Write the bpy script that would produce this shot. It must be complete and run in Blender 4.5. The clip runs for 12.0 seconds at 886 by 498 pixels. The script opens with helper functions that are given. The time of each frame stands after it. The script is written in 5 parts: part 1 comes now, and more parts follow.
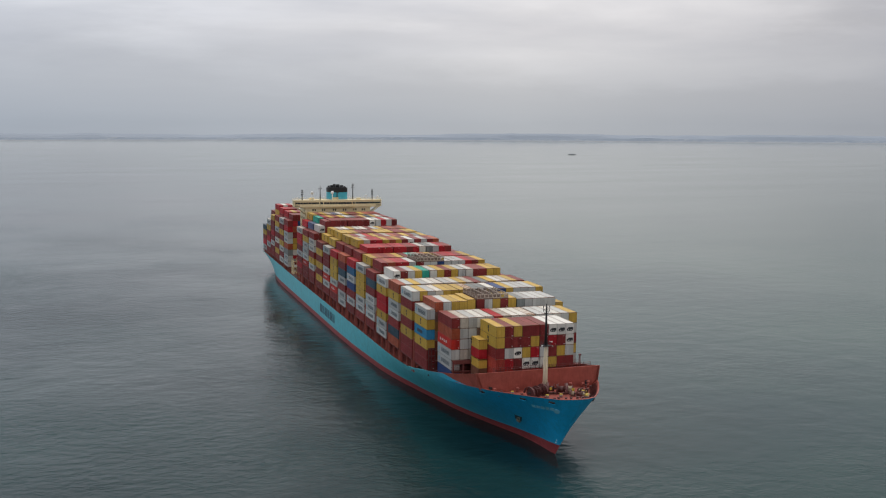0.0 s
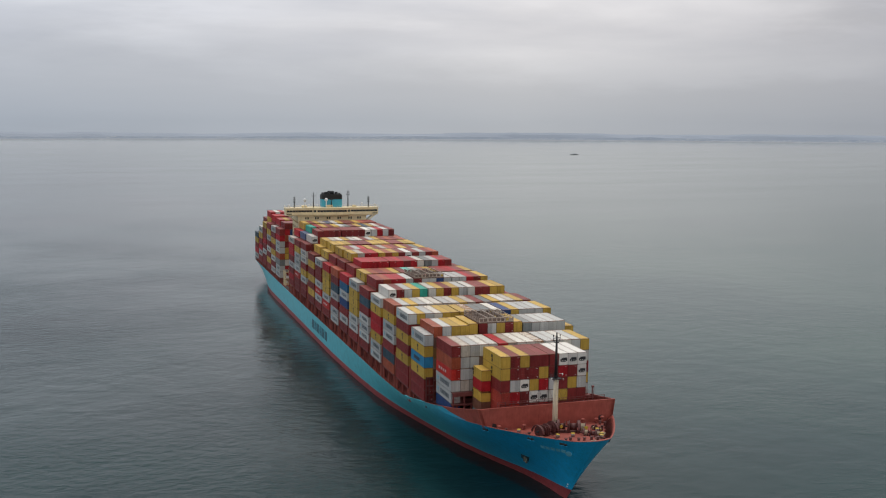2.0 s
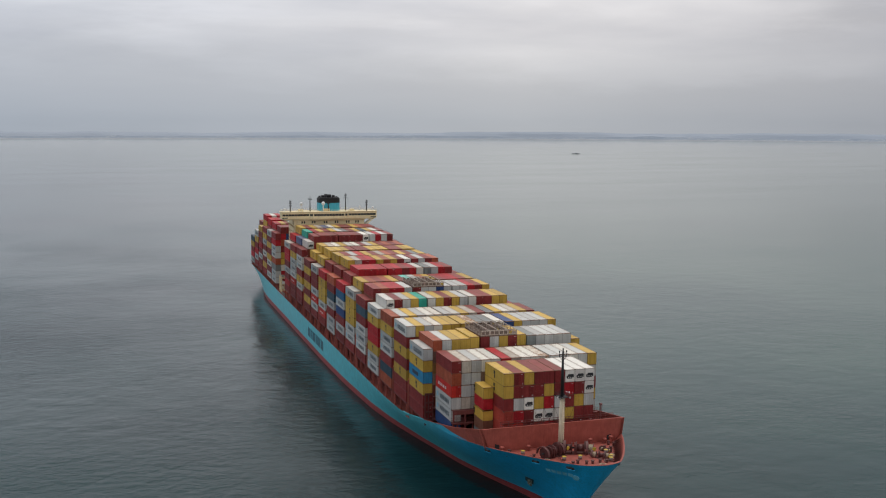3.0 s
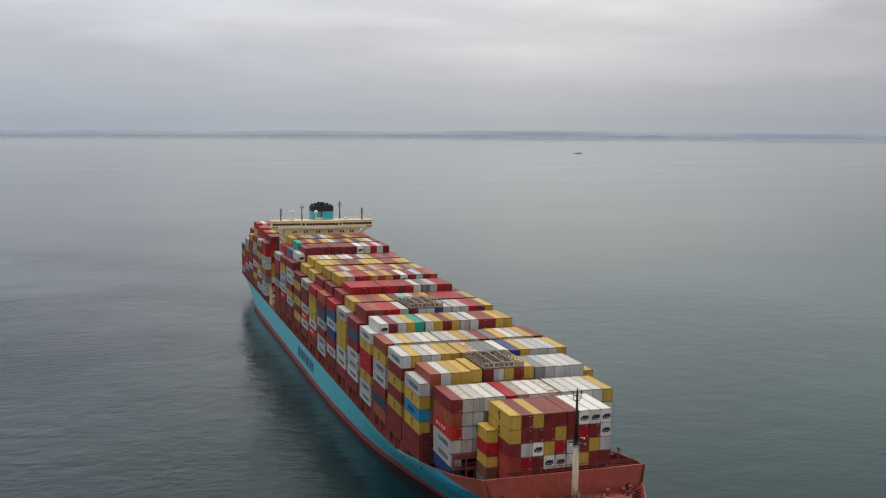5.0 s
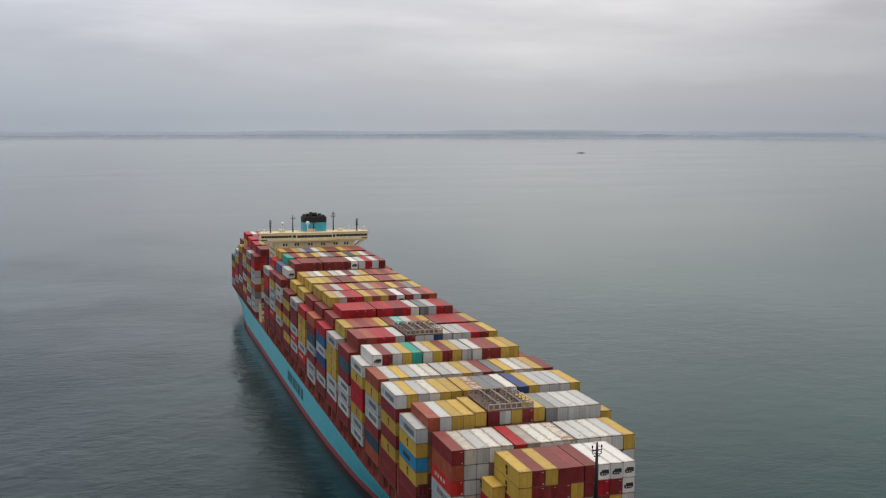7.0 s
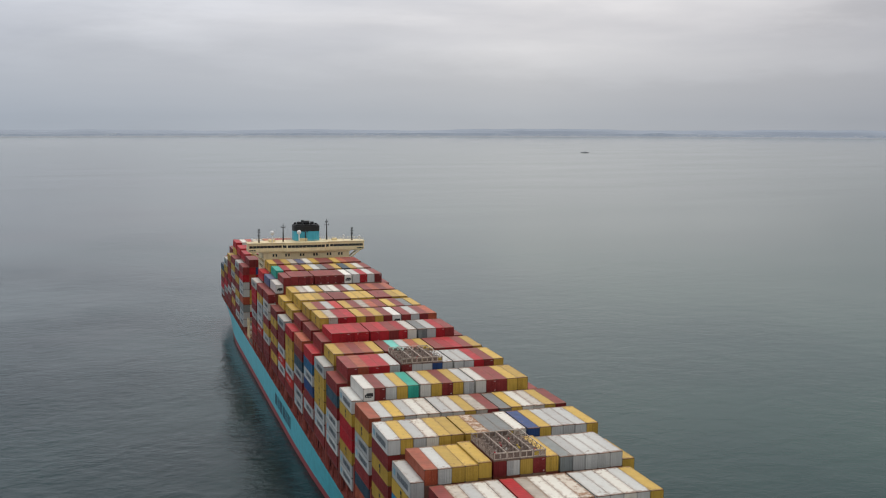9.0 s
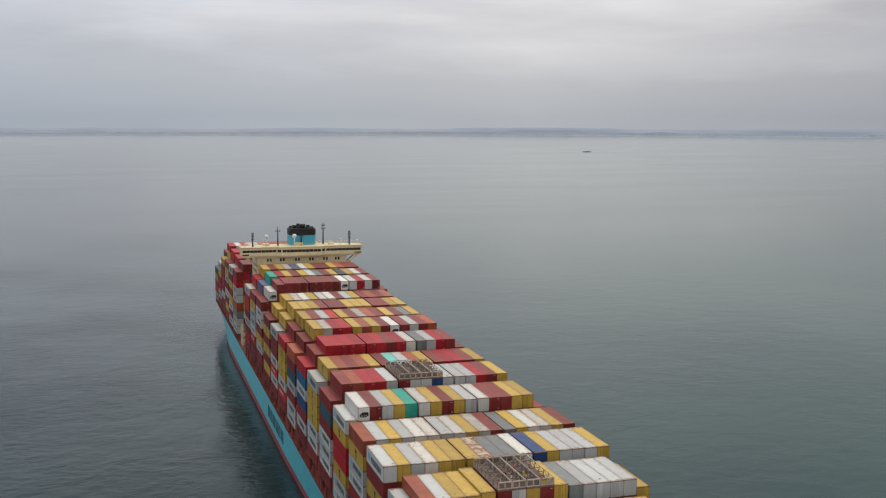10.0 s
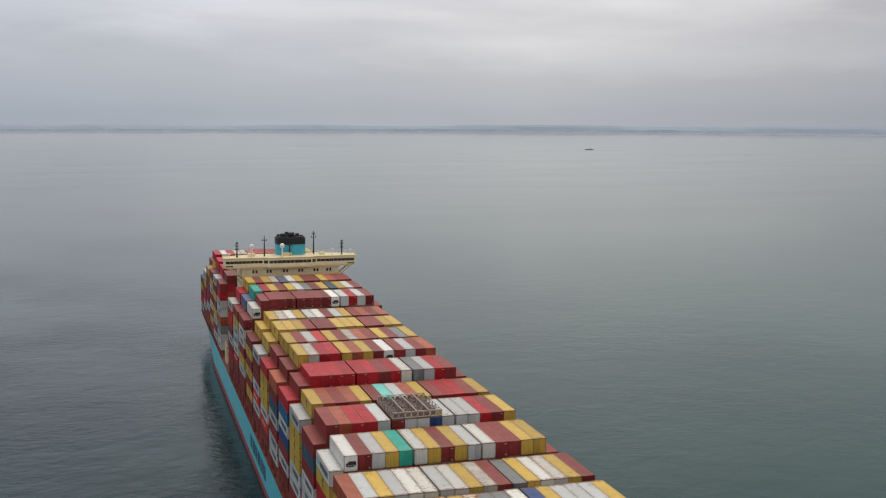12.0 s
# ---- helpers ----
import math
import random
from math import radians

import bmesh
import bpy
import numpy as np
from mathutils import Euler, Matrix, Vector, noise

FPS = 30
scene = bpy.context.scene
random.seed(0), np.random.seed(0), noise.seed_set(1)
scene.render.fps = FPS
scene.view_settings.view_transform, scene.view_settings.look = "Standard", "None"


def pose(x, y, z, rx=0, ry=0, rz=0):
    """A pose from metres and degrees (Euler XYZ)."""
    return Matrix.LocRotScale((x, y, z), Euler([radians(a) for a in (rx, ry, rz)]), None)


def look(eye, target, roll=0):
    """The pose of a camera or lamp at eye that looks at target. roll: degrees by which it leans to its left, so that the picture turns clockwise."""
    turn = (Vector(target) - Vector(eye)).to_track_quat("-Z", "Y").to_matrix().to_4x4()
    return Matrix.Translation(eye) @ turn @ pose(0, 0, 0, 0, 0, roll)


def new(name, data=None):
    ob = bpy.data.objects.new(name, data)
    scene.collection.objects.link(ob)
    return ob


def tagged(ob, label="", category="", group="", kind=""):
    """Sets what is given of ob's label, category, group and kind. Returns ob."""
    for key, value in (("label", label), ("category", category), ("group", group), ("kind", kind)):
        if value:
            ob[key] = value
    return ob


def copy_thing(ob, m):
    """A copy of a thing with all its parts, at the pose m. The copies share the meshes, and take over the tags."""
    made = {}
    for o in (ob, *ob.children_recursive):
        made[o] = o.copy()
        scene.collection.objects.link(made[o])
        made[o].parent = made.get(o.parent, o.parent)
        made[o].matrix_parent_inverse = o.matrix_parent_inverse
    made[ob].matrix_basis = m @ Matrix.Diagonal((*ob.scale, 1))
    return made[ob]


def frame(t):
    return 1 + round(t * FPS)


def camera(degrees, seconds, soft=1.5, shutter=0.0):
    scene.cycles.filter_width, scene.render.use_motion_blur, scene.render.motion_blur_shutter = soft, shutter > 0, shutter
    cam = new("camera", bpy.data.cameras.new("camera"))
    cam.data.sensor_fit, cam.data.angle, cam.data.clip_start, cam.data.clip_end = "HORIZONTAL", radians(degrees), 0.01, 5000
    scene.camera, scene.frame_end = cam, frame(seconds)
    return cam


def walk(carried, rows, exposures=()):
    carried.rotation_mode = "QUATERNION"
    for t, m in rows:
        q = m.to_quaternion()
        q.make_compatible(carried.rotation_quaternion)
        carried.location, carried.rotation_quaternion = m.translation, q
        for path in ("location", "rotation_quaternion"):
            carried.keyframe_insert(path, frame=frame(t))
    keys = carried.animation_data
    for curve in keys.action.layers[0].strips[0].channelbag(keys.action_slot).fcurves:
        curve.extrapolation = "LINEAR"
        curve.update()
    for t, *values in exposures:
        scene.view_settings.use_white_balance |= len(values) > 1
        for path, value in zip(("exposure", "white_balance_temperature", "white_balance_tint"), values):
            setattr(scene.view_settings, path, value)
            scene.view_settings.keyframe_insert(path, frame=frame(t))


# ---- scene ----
cam = camera(46.37, 12.0, soft=1.12)
PATH = [
    (0.0, pose(-107.52, -217.93, 84.02, 83.054, -0.222, -18.162)),
    (0.5, pose(-105.32, -211.61, 84.63, 83.046, -0.257, -18.156)),
    (1.0, pose(-103.13, -205.30, 85.20, 83.008, -0.276, -18.136)),
    (1.5, pose(-100.93, -199.01, 85.76, 82.993, -0.280, -18.116)),
    (2.0, pose(-98.74, -192.72, 86.29, 82.975, -0.268, -18.096)),
    (2.5, pose(-96.54, -186.44, 86.81, 82.945, -0.251, -18.074)),
    (3.0, pose(-94.33, -180.15, 87.32, 82.915, -0.226, -18.049)),
    (5.0, pose(-85.43, -154.60, 89.55, 82.815, -0.268, -17.974)),
    (5.5, pose(-83.17, -148.17, 90.13, 82.787, -0.230, -17.954)),
    (6.0, pose(-80.92, -141.74, 90.70, 82.766, -0.170, -17.941)),
    (6.5, pose(-78.68, -135.31, 91.25, 82.768, -0.114, -17.924)),
    (7.0, pose(-76.44, -128.86, 91.76, 82.759, -0.044, -17.902)),
    (9.0, pose(-67.33, -102.80, 92.88, 82.685, -0.116, -17.736)),
    (9.5, pose(-65.09, -96.12, 93.05, 82.653, -0.148, -17.701)),
    (10.0, pose(-62.88, -89.42, 93.23, 82.612, -0.185, -17.661)),
    (10.5, pose(-60.66, -82.72, 93.44, 82.576, -0.229, -17.650)),
    (11.0, pose(-58.48, -76.01, 93.69, 82.529, -0.252, -17.634)),
    (11.5, pose(-56.30, -69.30, 93.95, 82.491, -0.254, -17.624)),
    (12.0, pose(-54.14, -62.61, 94.18, 82.438, -0.243, -17.618)),
]
walk(cam, PATH)

# ---- light: an overcast sky, brighter overhead, and a veiled sun ----
SUN_DIR = Vector((0.26, 0.24, 0.93)).normalized()
world = bpy.data.worlds.new("overcast_sky")
scene.world = world
world.use_nodes = True


def node(tree, kind, at=None, **props):
    """A node of a tree, with its properties and its inputs (by name or number)."""
    n = tree.nodes.new(kind)
    for k, v in props.items():
        setattr(n, k, v)
    for k, v in (at or {}).items():
        if isinstance(v, bpy.types.NodeSocket):
            tree.links.new(v, n.inputs[k])
        else:
            n.inputs[k].default_value = v
    return n


def ramp(tree, fac, stops):
    n = tree.nodes.new("ShaderNodeValToRGB")
    tree.links.new(fac, n.inputs[0])
    while len(n.color_ramp.elements) < len(stops):
        n.color_ramp.elements.new(0.5)
    for e, (p, c) in zip(n.color_ramp.elements, stops):
        e.position = p
        e.color = (*c, 1) if len(c) == 3 else c
    return n


def build_world():
    tr = world.node_tree
    tr.nodes.clear()
    co = node(tr, "ShaderNodeTexCoord")
    xyz = node(tr, "ShaderNodeSeparateXYZ", {0: co.outputs["Generated"]})
    up = node(tr, "ShaderNodeMath", {0: xyz.outputs[2], 1: 0.0}, operation="MAXIMUM")
    # overcast gradient: hazy blue-grey at the horizon, bright overhead
    grad = ramp(tr, up.outputs[0], [(0.0, (0.46, 0.49, 0.525)), (0.035, (0.56, 0.575, 0.60)), (0.085, (0.705, 0.705, 0.722)),
                                    (0.15, (0.845, 0.845, 0.86)), (0.25, (0.925, 0.94, 0.965)), (0.55, (0.80, 0.805, 0.815)), (1.0, (0.77, 0.77, 0.77))])
    # cloud sheets on a flat ceiling, seen in perspective
    den = node(tr, "ShaderNodeMath", {0: up.outputs[0], 1: 0.13}, operation="ADD")
    px = node(tr, "ShaderNodeMath", {0: xyz.outputs[0], 1: den.outputs[0]}, operation="DIVIDE")
    py = node(tr, "ShaderNodeMath", {0: xyz.outputs[1], 1: den.outputs[0]}, operation="DIVIDE")
    plane = node(tr, "ShaderNodeCombineXYZ", {0: px.outputs[0], 1: py.outputs[0], 2: 0.0})
    big = node(tr, "ShaderNodeTexNoise", {"Vector": plane.outputs[0], "Scale": 0.62, "Detail": 5.0, "Roughness": 0.5, "Distortion": 0.7})
    fine = node(tr, "ShaderNodeTexNoise", {"Vector": plane.outputs[0], "Scale": 1.6, "Detail": 4.0, "Roughness": 0.5})
    both = node(tr, "ShaderNodeMath", {0: fine.outputs[0], 1: 0.35, 2: big.outputs[0]}, operation="MULTIPLY_ADD")
    cloud = ramp(tr, both.outputs[0], [(0.50, (0.84, 0.85, 0.88)), (0.67, (0.98, 0.98, 0.99)), (0.84, (1.14, 1.13, 1.12))])
    # the clouds melt into haze near the horizon
    clear = ramp(tr, up.outputs[0], [(0.02, (0, 0, 0)), (0.11, (1, 1, 1))])
    # long flat cloud banks low over the coast: bearing, height, half width, half depth, how much lighter
    ragged = node(tr, "ShaderNodeMapping", {"Vector": co.outputs["Generated"], "Scale": (1.0, 1.0, 5.0)})
    torn = node(tr, "ShaderNodeTexNoise", {"Vector": ragged.outputs[0], "Scale": 5.5, "Detail": 7.0, "Roughness": 0.6})
    tear = node(tr, "ShaderNodeMath", {0: torn.outputs[0], 1: 0.5}, operation="SUBTRACT")
    right = node(tr, "ShaderNodeVectorMath", {0: co.outputs["Generated"], 1: (0.951, -0.309, 0.0)}, operation="DOT_PRODUCT")
    lump = node(tr, "ShaderNodeMath", {0: tear.outputs[0], 1: 0.5, 2: right.outputs["Value"]}, operation="MULTIPLY_ADD")
    rise = node(tr, "ShaderNodeMath", {0: tear.outputs[0], 1: 0.075, 2: up.outputs[0]}, operation="MULTIPLY_ADD")
    total = node(tr, "ShaderNodeMath", {0: tear.outputs[0], 1: 0.15, 2: 1.01}, operation="MULTIPLY_ADD")
    for s, e, w, h, much in ((-0.36, 0.062, 0.15, 0.030, -0.079), (-0.21, 0.099, 0.13, 0.012, 0.058), (-0.08, 0.085, 0.13, 0.010, -0.043), (0.10, 0.062, 0.24, 0.020, 0.054),
                             (0.15, 0.114, 0.13, 0.018, 0.043), (0.42, 0.105, 0.14, 0.034, -0.15), (0.33, 0.044, 0.17, 0.010, 0.036), (-0.40, 0.120, 0.12, 0.012, 0.050), (0.0, 0.030, 0.5, 0.012, -0.029)):
        a = node(tr, "ShaderNodeMapRange", {0: lump.outputs[0], 1: s - w, 2: s + w, 3: -2.2, 4: 2.2}, clamp=False)
        b = node(tr, "ShaderNodeMapRange", {0: rise.outputs[0], 1: e - h, 2: e + h, 3: -1.6, 4: 1.6}, clamp=False)
        aa = node(tr, "ShaderNodeMath", {0: a.outputs[0], 1: a.outputs[0]}, operation="MULTIPLY")
        r2 = node(tr, "ShaderNodeMath", {0: b.outputs[0], 1: b.outputs[0], 2: aa.outputs[0]}, operation="MULTIPLY_ADD")
        minus = node(tr, "ShaderNodeMath", {0: r2.outputs[0], 1: -0.5}, operation="MULTIPLY")
        bell = node(tr, "ShaderNodeMath", {0: minus.outputs[0]}, operation="EXPONENT")
        total = node(tr, "ShaderNodeMath", {0: bell.outputs[0], 1: much, 2: total.outputs[0]}, operation="MULTIPLY_ADD")
    veil = node(tr, "ShaderNodeMix", {0: clear.outputs[0], 6: (0.96, 0.965, 0.975, 1), 7: cloud.outputs[0]}, data_type="RGBA")
    sheet = node(tr, "ShaderNodeMix", {0: 1.0, 6: grad.outputs[0], 7: veil.outputs[2]}, data_type="RGBA", blend_type="MULTIPLY")
    # the cloud is a little thinner and cooler to the north-west
    aside = node(tr, "ShaderNodeVectorMath", {0: co.outputs["Generated"], 1: (-0.95, 0.31, 0.0)}, operation="DOT_PRODUCT")
    lean = node(tr, "ShaderNodeMapRange", {0: aside.outputs["Value"], 1: -0.6, 2: 0.6})
    cast = ramp(tr, lean.outputs[0], [(0.14, (0.77, 0.765, 0.785)), (0.44, (1.03, 1.01, 1.0)), (0.9, (0.85, 0.895, 0.965))])
    sheet = node(tr, "ShaderNodeMix", {0: 1.0, 6: sheet.outputs[2], 7: cast.outputs[0]}, data_type="RGBA", blend_type="MULTIPLY")
    sheet = node(tr, "ShaderNodeMix", {0: 1.0, 6: sheet.outputs[2], 7: total.outputs[0]}, data_type="RGBA", blend_type="MULTIPLY")
    sky = node(tr, "ShaderNodeTexSky", sky_type="NISHITA", sun_disc=False, sun_elevation=math.asin(SUN_DIR.z),
               sun_rotation=math.atan2(SUN_DIR.x, SUN_DIR.y))
    a = node(tr, "ShaderNodeBackground", {0: sheet.outputs[2], 1: 1.0})
    b = node(tr, "ShaderNodeBackground", {0: sky.outputs[0], 1: 0.05})
    mix = node(tr, "ShaderNodeMixShader", {0: 0.06, 1: a.outputs[0], 2: b.outputs[0]})
    node(tr, "ShaderNodeOutputWorld", {0: mix.outputs[0]})


build_world()
sun = new("sun", bpy.data.lights.new("sun", "SUN"))
sun.data.energy, sun.data.angle, sun.data.color = 1.15, radians(22), (1.0, 0.945, 0.865)
sun.matrix_world = look(SUN_DIR * 500, (0, 0, 0))

# ---- materials ----


def material(name, rough=0.5, metal=0.0):
    m = bpy.data.materials.new(name)
    m.use_nodes = True
    tr = m.node_tree
    p = tr.nodes["Principled BSDF"]
    p.inputs["Roughness"].default_value, p.inputs["Metallic"].default_value = rough, metal
    return m, tr, p


def paint(name, colour, rough=0.55, wear=0.25, rust=0.0, grain=1.2, streak=0.35, seam=0.0, ends=0.0, dirt_and_shade=1.0, roof_add=(0.045, 0.032, 0.022), bow=None):
    """Painted steel: each object a little different, faded patches, run-off streaks, rust where it is old."""
    m, tr, p = material(name, rough)
    co = node(tr, "ShaderNodeTexCoord")
    info = node(tr, "ShaderNodeObjectInfo")
    off = node(tr, "ShaderNodeMath", {0: info.outputs["Random"], 1: 170.0}, operation="MULTIPLY")
    pos = node(tr, "ShaderNodeVectorMath", {0: co.outputs["Object"], 1: off.outputs[0]}, operation="ADD")
    patch = node(tr, "ShaderNodeTexNoise", {"Vector": pos.outputs[0], "Scale": 0.45, "Detail": 5.0, "Roughness": 0.6})
    fine = node(tr, "ShaderNodeTexNoise", {"Vector": pos.outputs[0], "Scale": 5.0 * grain, "Detail": 4.0, "Roughness": 0.65})
    thin = node(tr, "ShaderNodeMapping", {"Vector": pos.outputs[0], "Scale": (2.2, 2.2, 0.16)})
    run = node(tr, "ShaderNodeTexNoise", {"Vector": thin.outputs[0], "Scale": 1.4, "Detail": 4.0, "Roughness": 0.6})
    c = Vector(colour)
    pale = [min(1, v * (1 + wear) + 0.05 * wear) for v in c]
    dark = [v * (1 - wear) for v in c]
    base = ramp(tr, patch.outputs[0], [(0.30, dark), (0.52, tuple(c)), (0.75, pale)])
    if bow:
        # the bow colour, blending into the base colour along the side
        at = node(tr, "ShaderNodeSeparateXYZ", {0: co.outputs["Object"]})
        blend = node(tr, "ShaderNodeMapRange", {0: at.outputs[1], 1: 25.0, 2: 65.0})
        mottled = ramp(tr, patch.outputs[0], [(0.30, [v * (1 - wear) for v in bow]), (0.75, [min(1, v * (1 + wear)) for v in bow])])
        bow_mix = node(tr, "ShaderNodeMix", {0: blend.outputs[0], 6: mottled.outputs[0], 7: base.outputs[0]}, data_type="RGBA")
    tone = ramp(tr, info.outputs["Random"], [(0.0, (0.80, 0.79, 0.79)), (0.5, (1, 1, 1)), (1.0, (1.16, 1.15, 1.13))])
    mul = node(tr, "ShaderNodeMix", {0: 1.0, 6: bow_mix.outputs[2] if bow else base.outputs[0], 7: tone.outputs[0]}, data_type="RGBA", blend_type="MULTIPLY")
    grime = ramp(tr, run.outputs[0], [(0.48, (1, 1, 1)), (0.72, (1 - streak, 1 - streak * 1.05, 1 - streak * 1.1))])
    tilt = node(tr, "ShaderNodeSeparateXYZ", {0: co.outputs["Normal"]})
    wall = node(tr, "ShaderNodeMapRange", {0: tilt.outputs[2], 1: 0.3, 2: 0.8, 3: 1.0, 4: 0.25})
    mul2 = node(tr, "ShaderNodeMix", {0: wall.outputs[0], 6: mul.outputs[2], 7: grime.outputs[0]}, data_type="RGBA", blend_type="MULTIPLY")
    last = mul2
    if seam:
        yy = node(tr, "ShaderNodeSeparateXYZ", {0: co.outputs["Object"]})
        mid = node(tr, "ShaderNodeMath", {0: yy.outputs[1], 1: LONG / 2}, operation="SUBTRACT")
        far = node(tr, "ShaderNodeMath", {0: mid.outputs[0]}, operation="ABSOLUTE")
        jag = node(tr, "ShaderNodeTexNoise", {"Vector": pos.outputs[0], "Scale": 1.6, "Detail": 6.0, "Roughness": 0.7})
        nn = node(tr, "ShaderNodeSeparateXYZ", {0: co.outputs["Normal"]})
        wide = node(tr, "ShaderNodeMath", {0: yy.outputs[0]}, operation="ABSOLUTE")
        roof = node(tr, "ShaderNodeMath", {0: nn.outputs[2], 1: 0.5}, operation="GREATER_THAN")
        brink = node(tr, "ShaderNodeMath", {0: wide.outputs[0], 1: 4.85}, operation="ADD")
        either = node(tr, "ShaderNodeMath", {0: far.outputs[0], 1: brink.outputs[0]}, operation="MAXIMUM")
        outer = node(tr, "ShaderNodeMath", {0: either.outputs[0], 1: roof.outputs[0]}, operation="MULTIPLY")
        reach = node(tr, "ShaderNodeMath", {0: jag.outputs[0], 1: 2.6, 2: outer.outputs[0]}, operation="MULTIPLY_ADD")
        edge = node(tr, "ShaderNodeMapRange", {0: reach.outputs[0], 1: 6.85, 2: 7.3, 3: 0.0, 4: seam})
        stain = ramp(tr, fine.outputs[0], [(0.3, (0.12, 0.046, 0.022)), (0.7, (0.31, 0.15, 0.065))])
        rusty = node(tr, "ShaderNodeMix", {0: edge.outputs[0], 6: mul2.outputs[2], 7: stain.outputs[0]}, data_type="RGBA")
        # rust along the two ends of the roof, and scattered spots near them
        high = node(tr, "ShaderNodeMath", {0: yy.outputs[2], 1: 2.74}, operation="GREATER_THAN")
        lip = node(tr, "ShaderNodeMath", {0: jag.outputs[0], 1: 3.0, 2: far.outputs[0]}, operation="MULTIPLY_ADD")
        rim = node(tr, "ShaderNodeMapRange", {0: lip.outputs[0], 1: 6.98, 2: 7.2, 3: 0.0, 4: min(0.9, ends)})
        dots = node(tr, "ShaderNodeTexNoise", {"Vector": pos.outputs[0], "Scale": 1.3, "Detail": 4.0, "Roughness": 0.6})
        near = node(tr, "ShaderNodeMath", {0: far.outputs[0], 1: 0.016, 2: dots.outputs[0]}, operation="MULTIPLY_ADD")
        spot = node(tr, "ShaderNodeMapRange", {0: near.outputs[0], 1: 0.675, 2: 0.73, 3: 0.0, 4: min(0.85, ends)})
        worst = node(tr, "ShaderNodeMath", {0: rim.outputs[0], 1: spot.outputs[0]}, operation="MAXIMUM")
        ontop = node(tr, "ShaderNodeMath", {0: worst.outputs[0], 1: high.outputs[0]}, operation="MULTIPLY")
        # grime and gap shade painted along the rails and posts of the frame

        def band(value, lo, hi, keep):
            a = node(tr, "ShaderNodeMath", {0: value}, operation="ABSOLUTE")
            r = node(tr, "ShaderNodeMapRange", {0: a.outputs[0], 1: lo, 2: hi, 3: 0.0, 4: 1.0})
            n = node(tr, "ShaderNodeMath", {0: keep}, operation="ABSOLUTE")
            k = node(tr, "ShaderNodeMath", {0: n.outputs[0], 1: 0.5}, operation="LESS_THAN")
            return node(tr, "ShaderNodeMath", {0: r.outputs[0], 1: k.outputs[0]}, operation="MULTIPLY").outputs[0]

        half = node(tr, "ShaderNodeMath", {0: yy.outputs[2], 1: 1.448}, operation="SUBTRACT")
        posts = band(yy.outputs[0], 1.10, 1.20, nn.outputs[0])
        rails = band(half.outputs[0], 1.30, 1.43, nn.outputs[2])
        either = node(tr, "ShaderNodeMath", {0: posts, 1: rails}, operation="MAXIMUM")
        some = node(tr, "ShaderNodeMapRange", {0: jag.outputs[0], 1: 0.3, 2: 0.7, 3: 0.35 * dirt_and_shade, 4: 0.95 * dirt_and_shade})
        # less of both on the roofs
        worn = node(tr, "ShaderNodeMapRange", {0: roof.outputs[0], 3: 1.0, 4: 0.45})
        dirt_shade_mask = node(tr, "ShaderNodeMath", {0: either.outputs[0], 1: worn.outputs[0]}, operation="MULTIPLY")
        much = node(tr, "ShaderNodeMath", {0: dirt_shade_mask.outputs[0], 1: some.outputs[0]}, operation="MULTIPLY")
        dirt_shade = [v * 0.22 + w for v, w in zip(colour, (0.022, 0.013, 0.009))]
        # roofs are lifted paler than the walls
        flat = node(tr, "ShaderNodeMapRange", {0: nn.outputs[2], 1: 0.6, 2: 0.9, 3: 0.0, 4: 0.9})
        roof_tone = node(tr, "ShaderNodeMix", {0: flat.outputs[0], 6: rusty.outputs[2], 7: (0, 0, 0, 1)}, data_type="RGBA")
        paled = node(tr, "ShaderNodeMix", {0: 1.0, 6: rusty.outputs[2], 7: (*roof_add, 1)}, data_type="RGBA", blend_type="ADD")
        lift = node(tr, "ShaderNodeMix", {0: 1.0, 6: paled.outputs[2], 7: (1.12, 1.12, 1.12, 1)}, data_type="RGBA", blend_type="MULTIPLY")
        tr.links.new(lift.outputs[2], roof_tone.inputs[7])
        rusty = roof_tone
        last = node(tr, "ShaderNodeMix", {0: much.outputs[0], 6: rusty.outputs[2], 7: (*dirt_shade, 1)}, data_type="RGBA")
        last = node(tr, "ShaderNodeMix", {0: ontop.outputs[0], 6: last.outputs[2], 7: stain.outputs[0]}, data_type="RGBA")
    if rust:
        lo = 0.72 - 0.30 * rust
        spots = node(tr, "ShaderNodeTexNoise", {"Vector": pos.outputs[0], "Scale": 0.8, "Detail": 8.0, "Roughness": 0.72})
        mask = ramp(tr, spots.outputs[0], [(lo, (0, 0, 0)), (lo + 0.10, (0.85, 0.85, 0.85))])
        brown = ramp(tr, fine.outputs[0], [(0.3, (0.17, 0.07, 0.03)), (0.7, (0.44, 0.22, 0.10))])
        last = node(tr, "ShaderNodeMix", {0: mask.outputs[0], 6: last.outputs[2], 7: brown.outputs[0]}, data_type="RGBA")
        rr = node(tr, "ShaderNodeMapRange", {0: mask.outputs[0], 3: rough, 4: 0.85})
        tr.links.new(rr.outputs[0], p.inputs["Roughness"])
    if seam:
        p.inputs["Specular IOR Level"].default_value = 0.3
    tr.links.new(last.outputs[2], p.inputs["Base Color"])
    bump = node(tr, "ShaderNodeBump", {"Height": fine.outputs[0], "Strength": 0.18, "Distance": 0.02})
    tr.links.new(bump.outputs[0], p.inputs["Normal"])
    return m


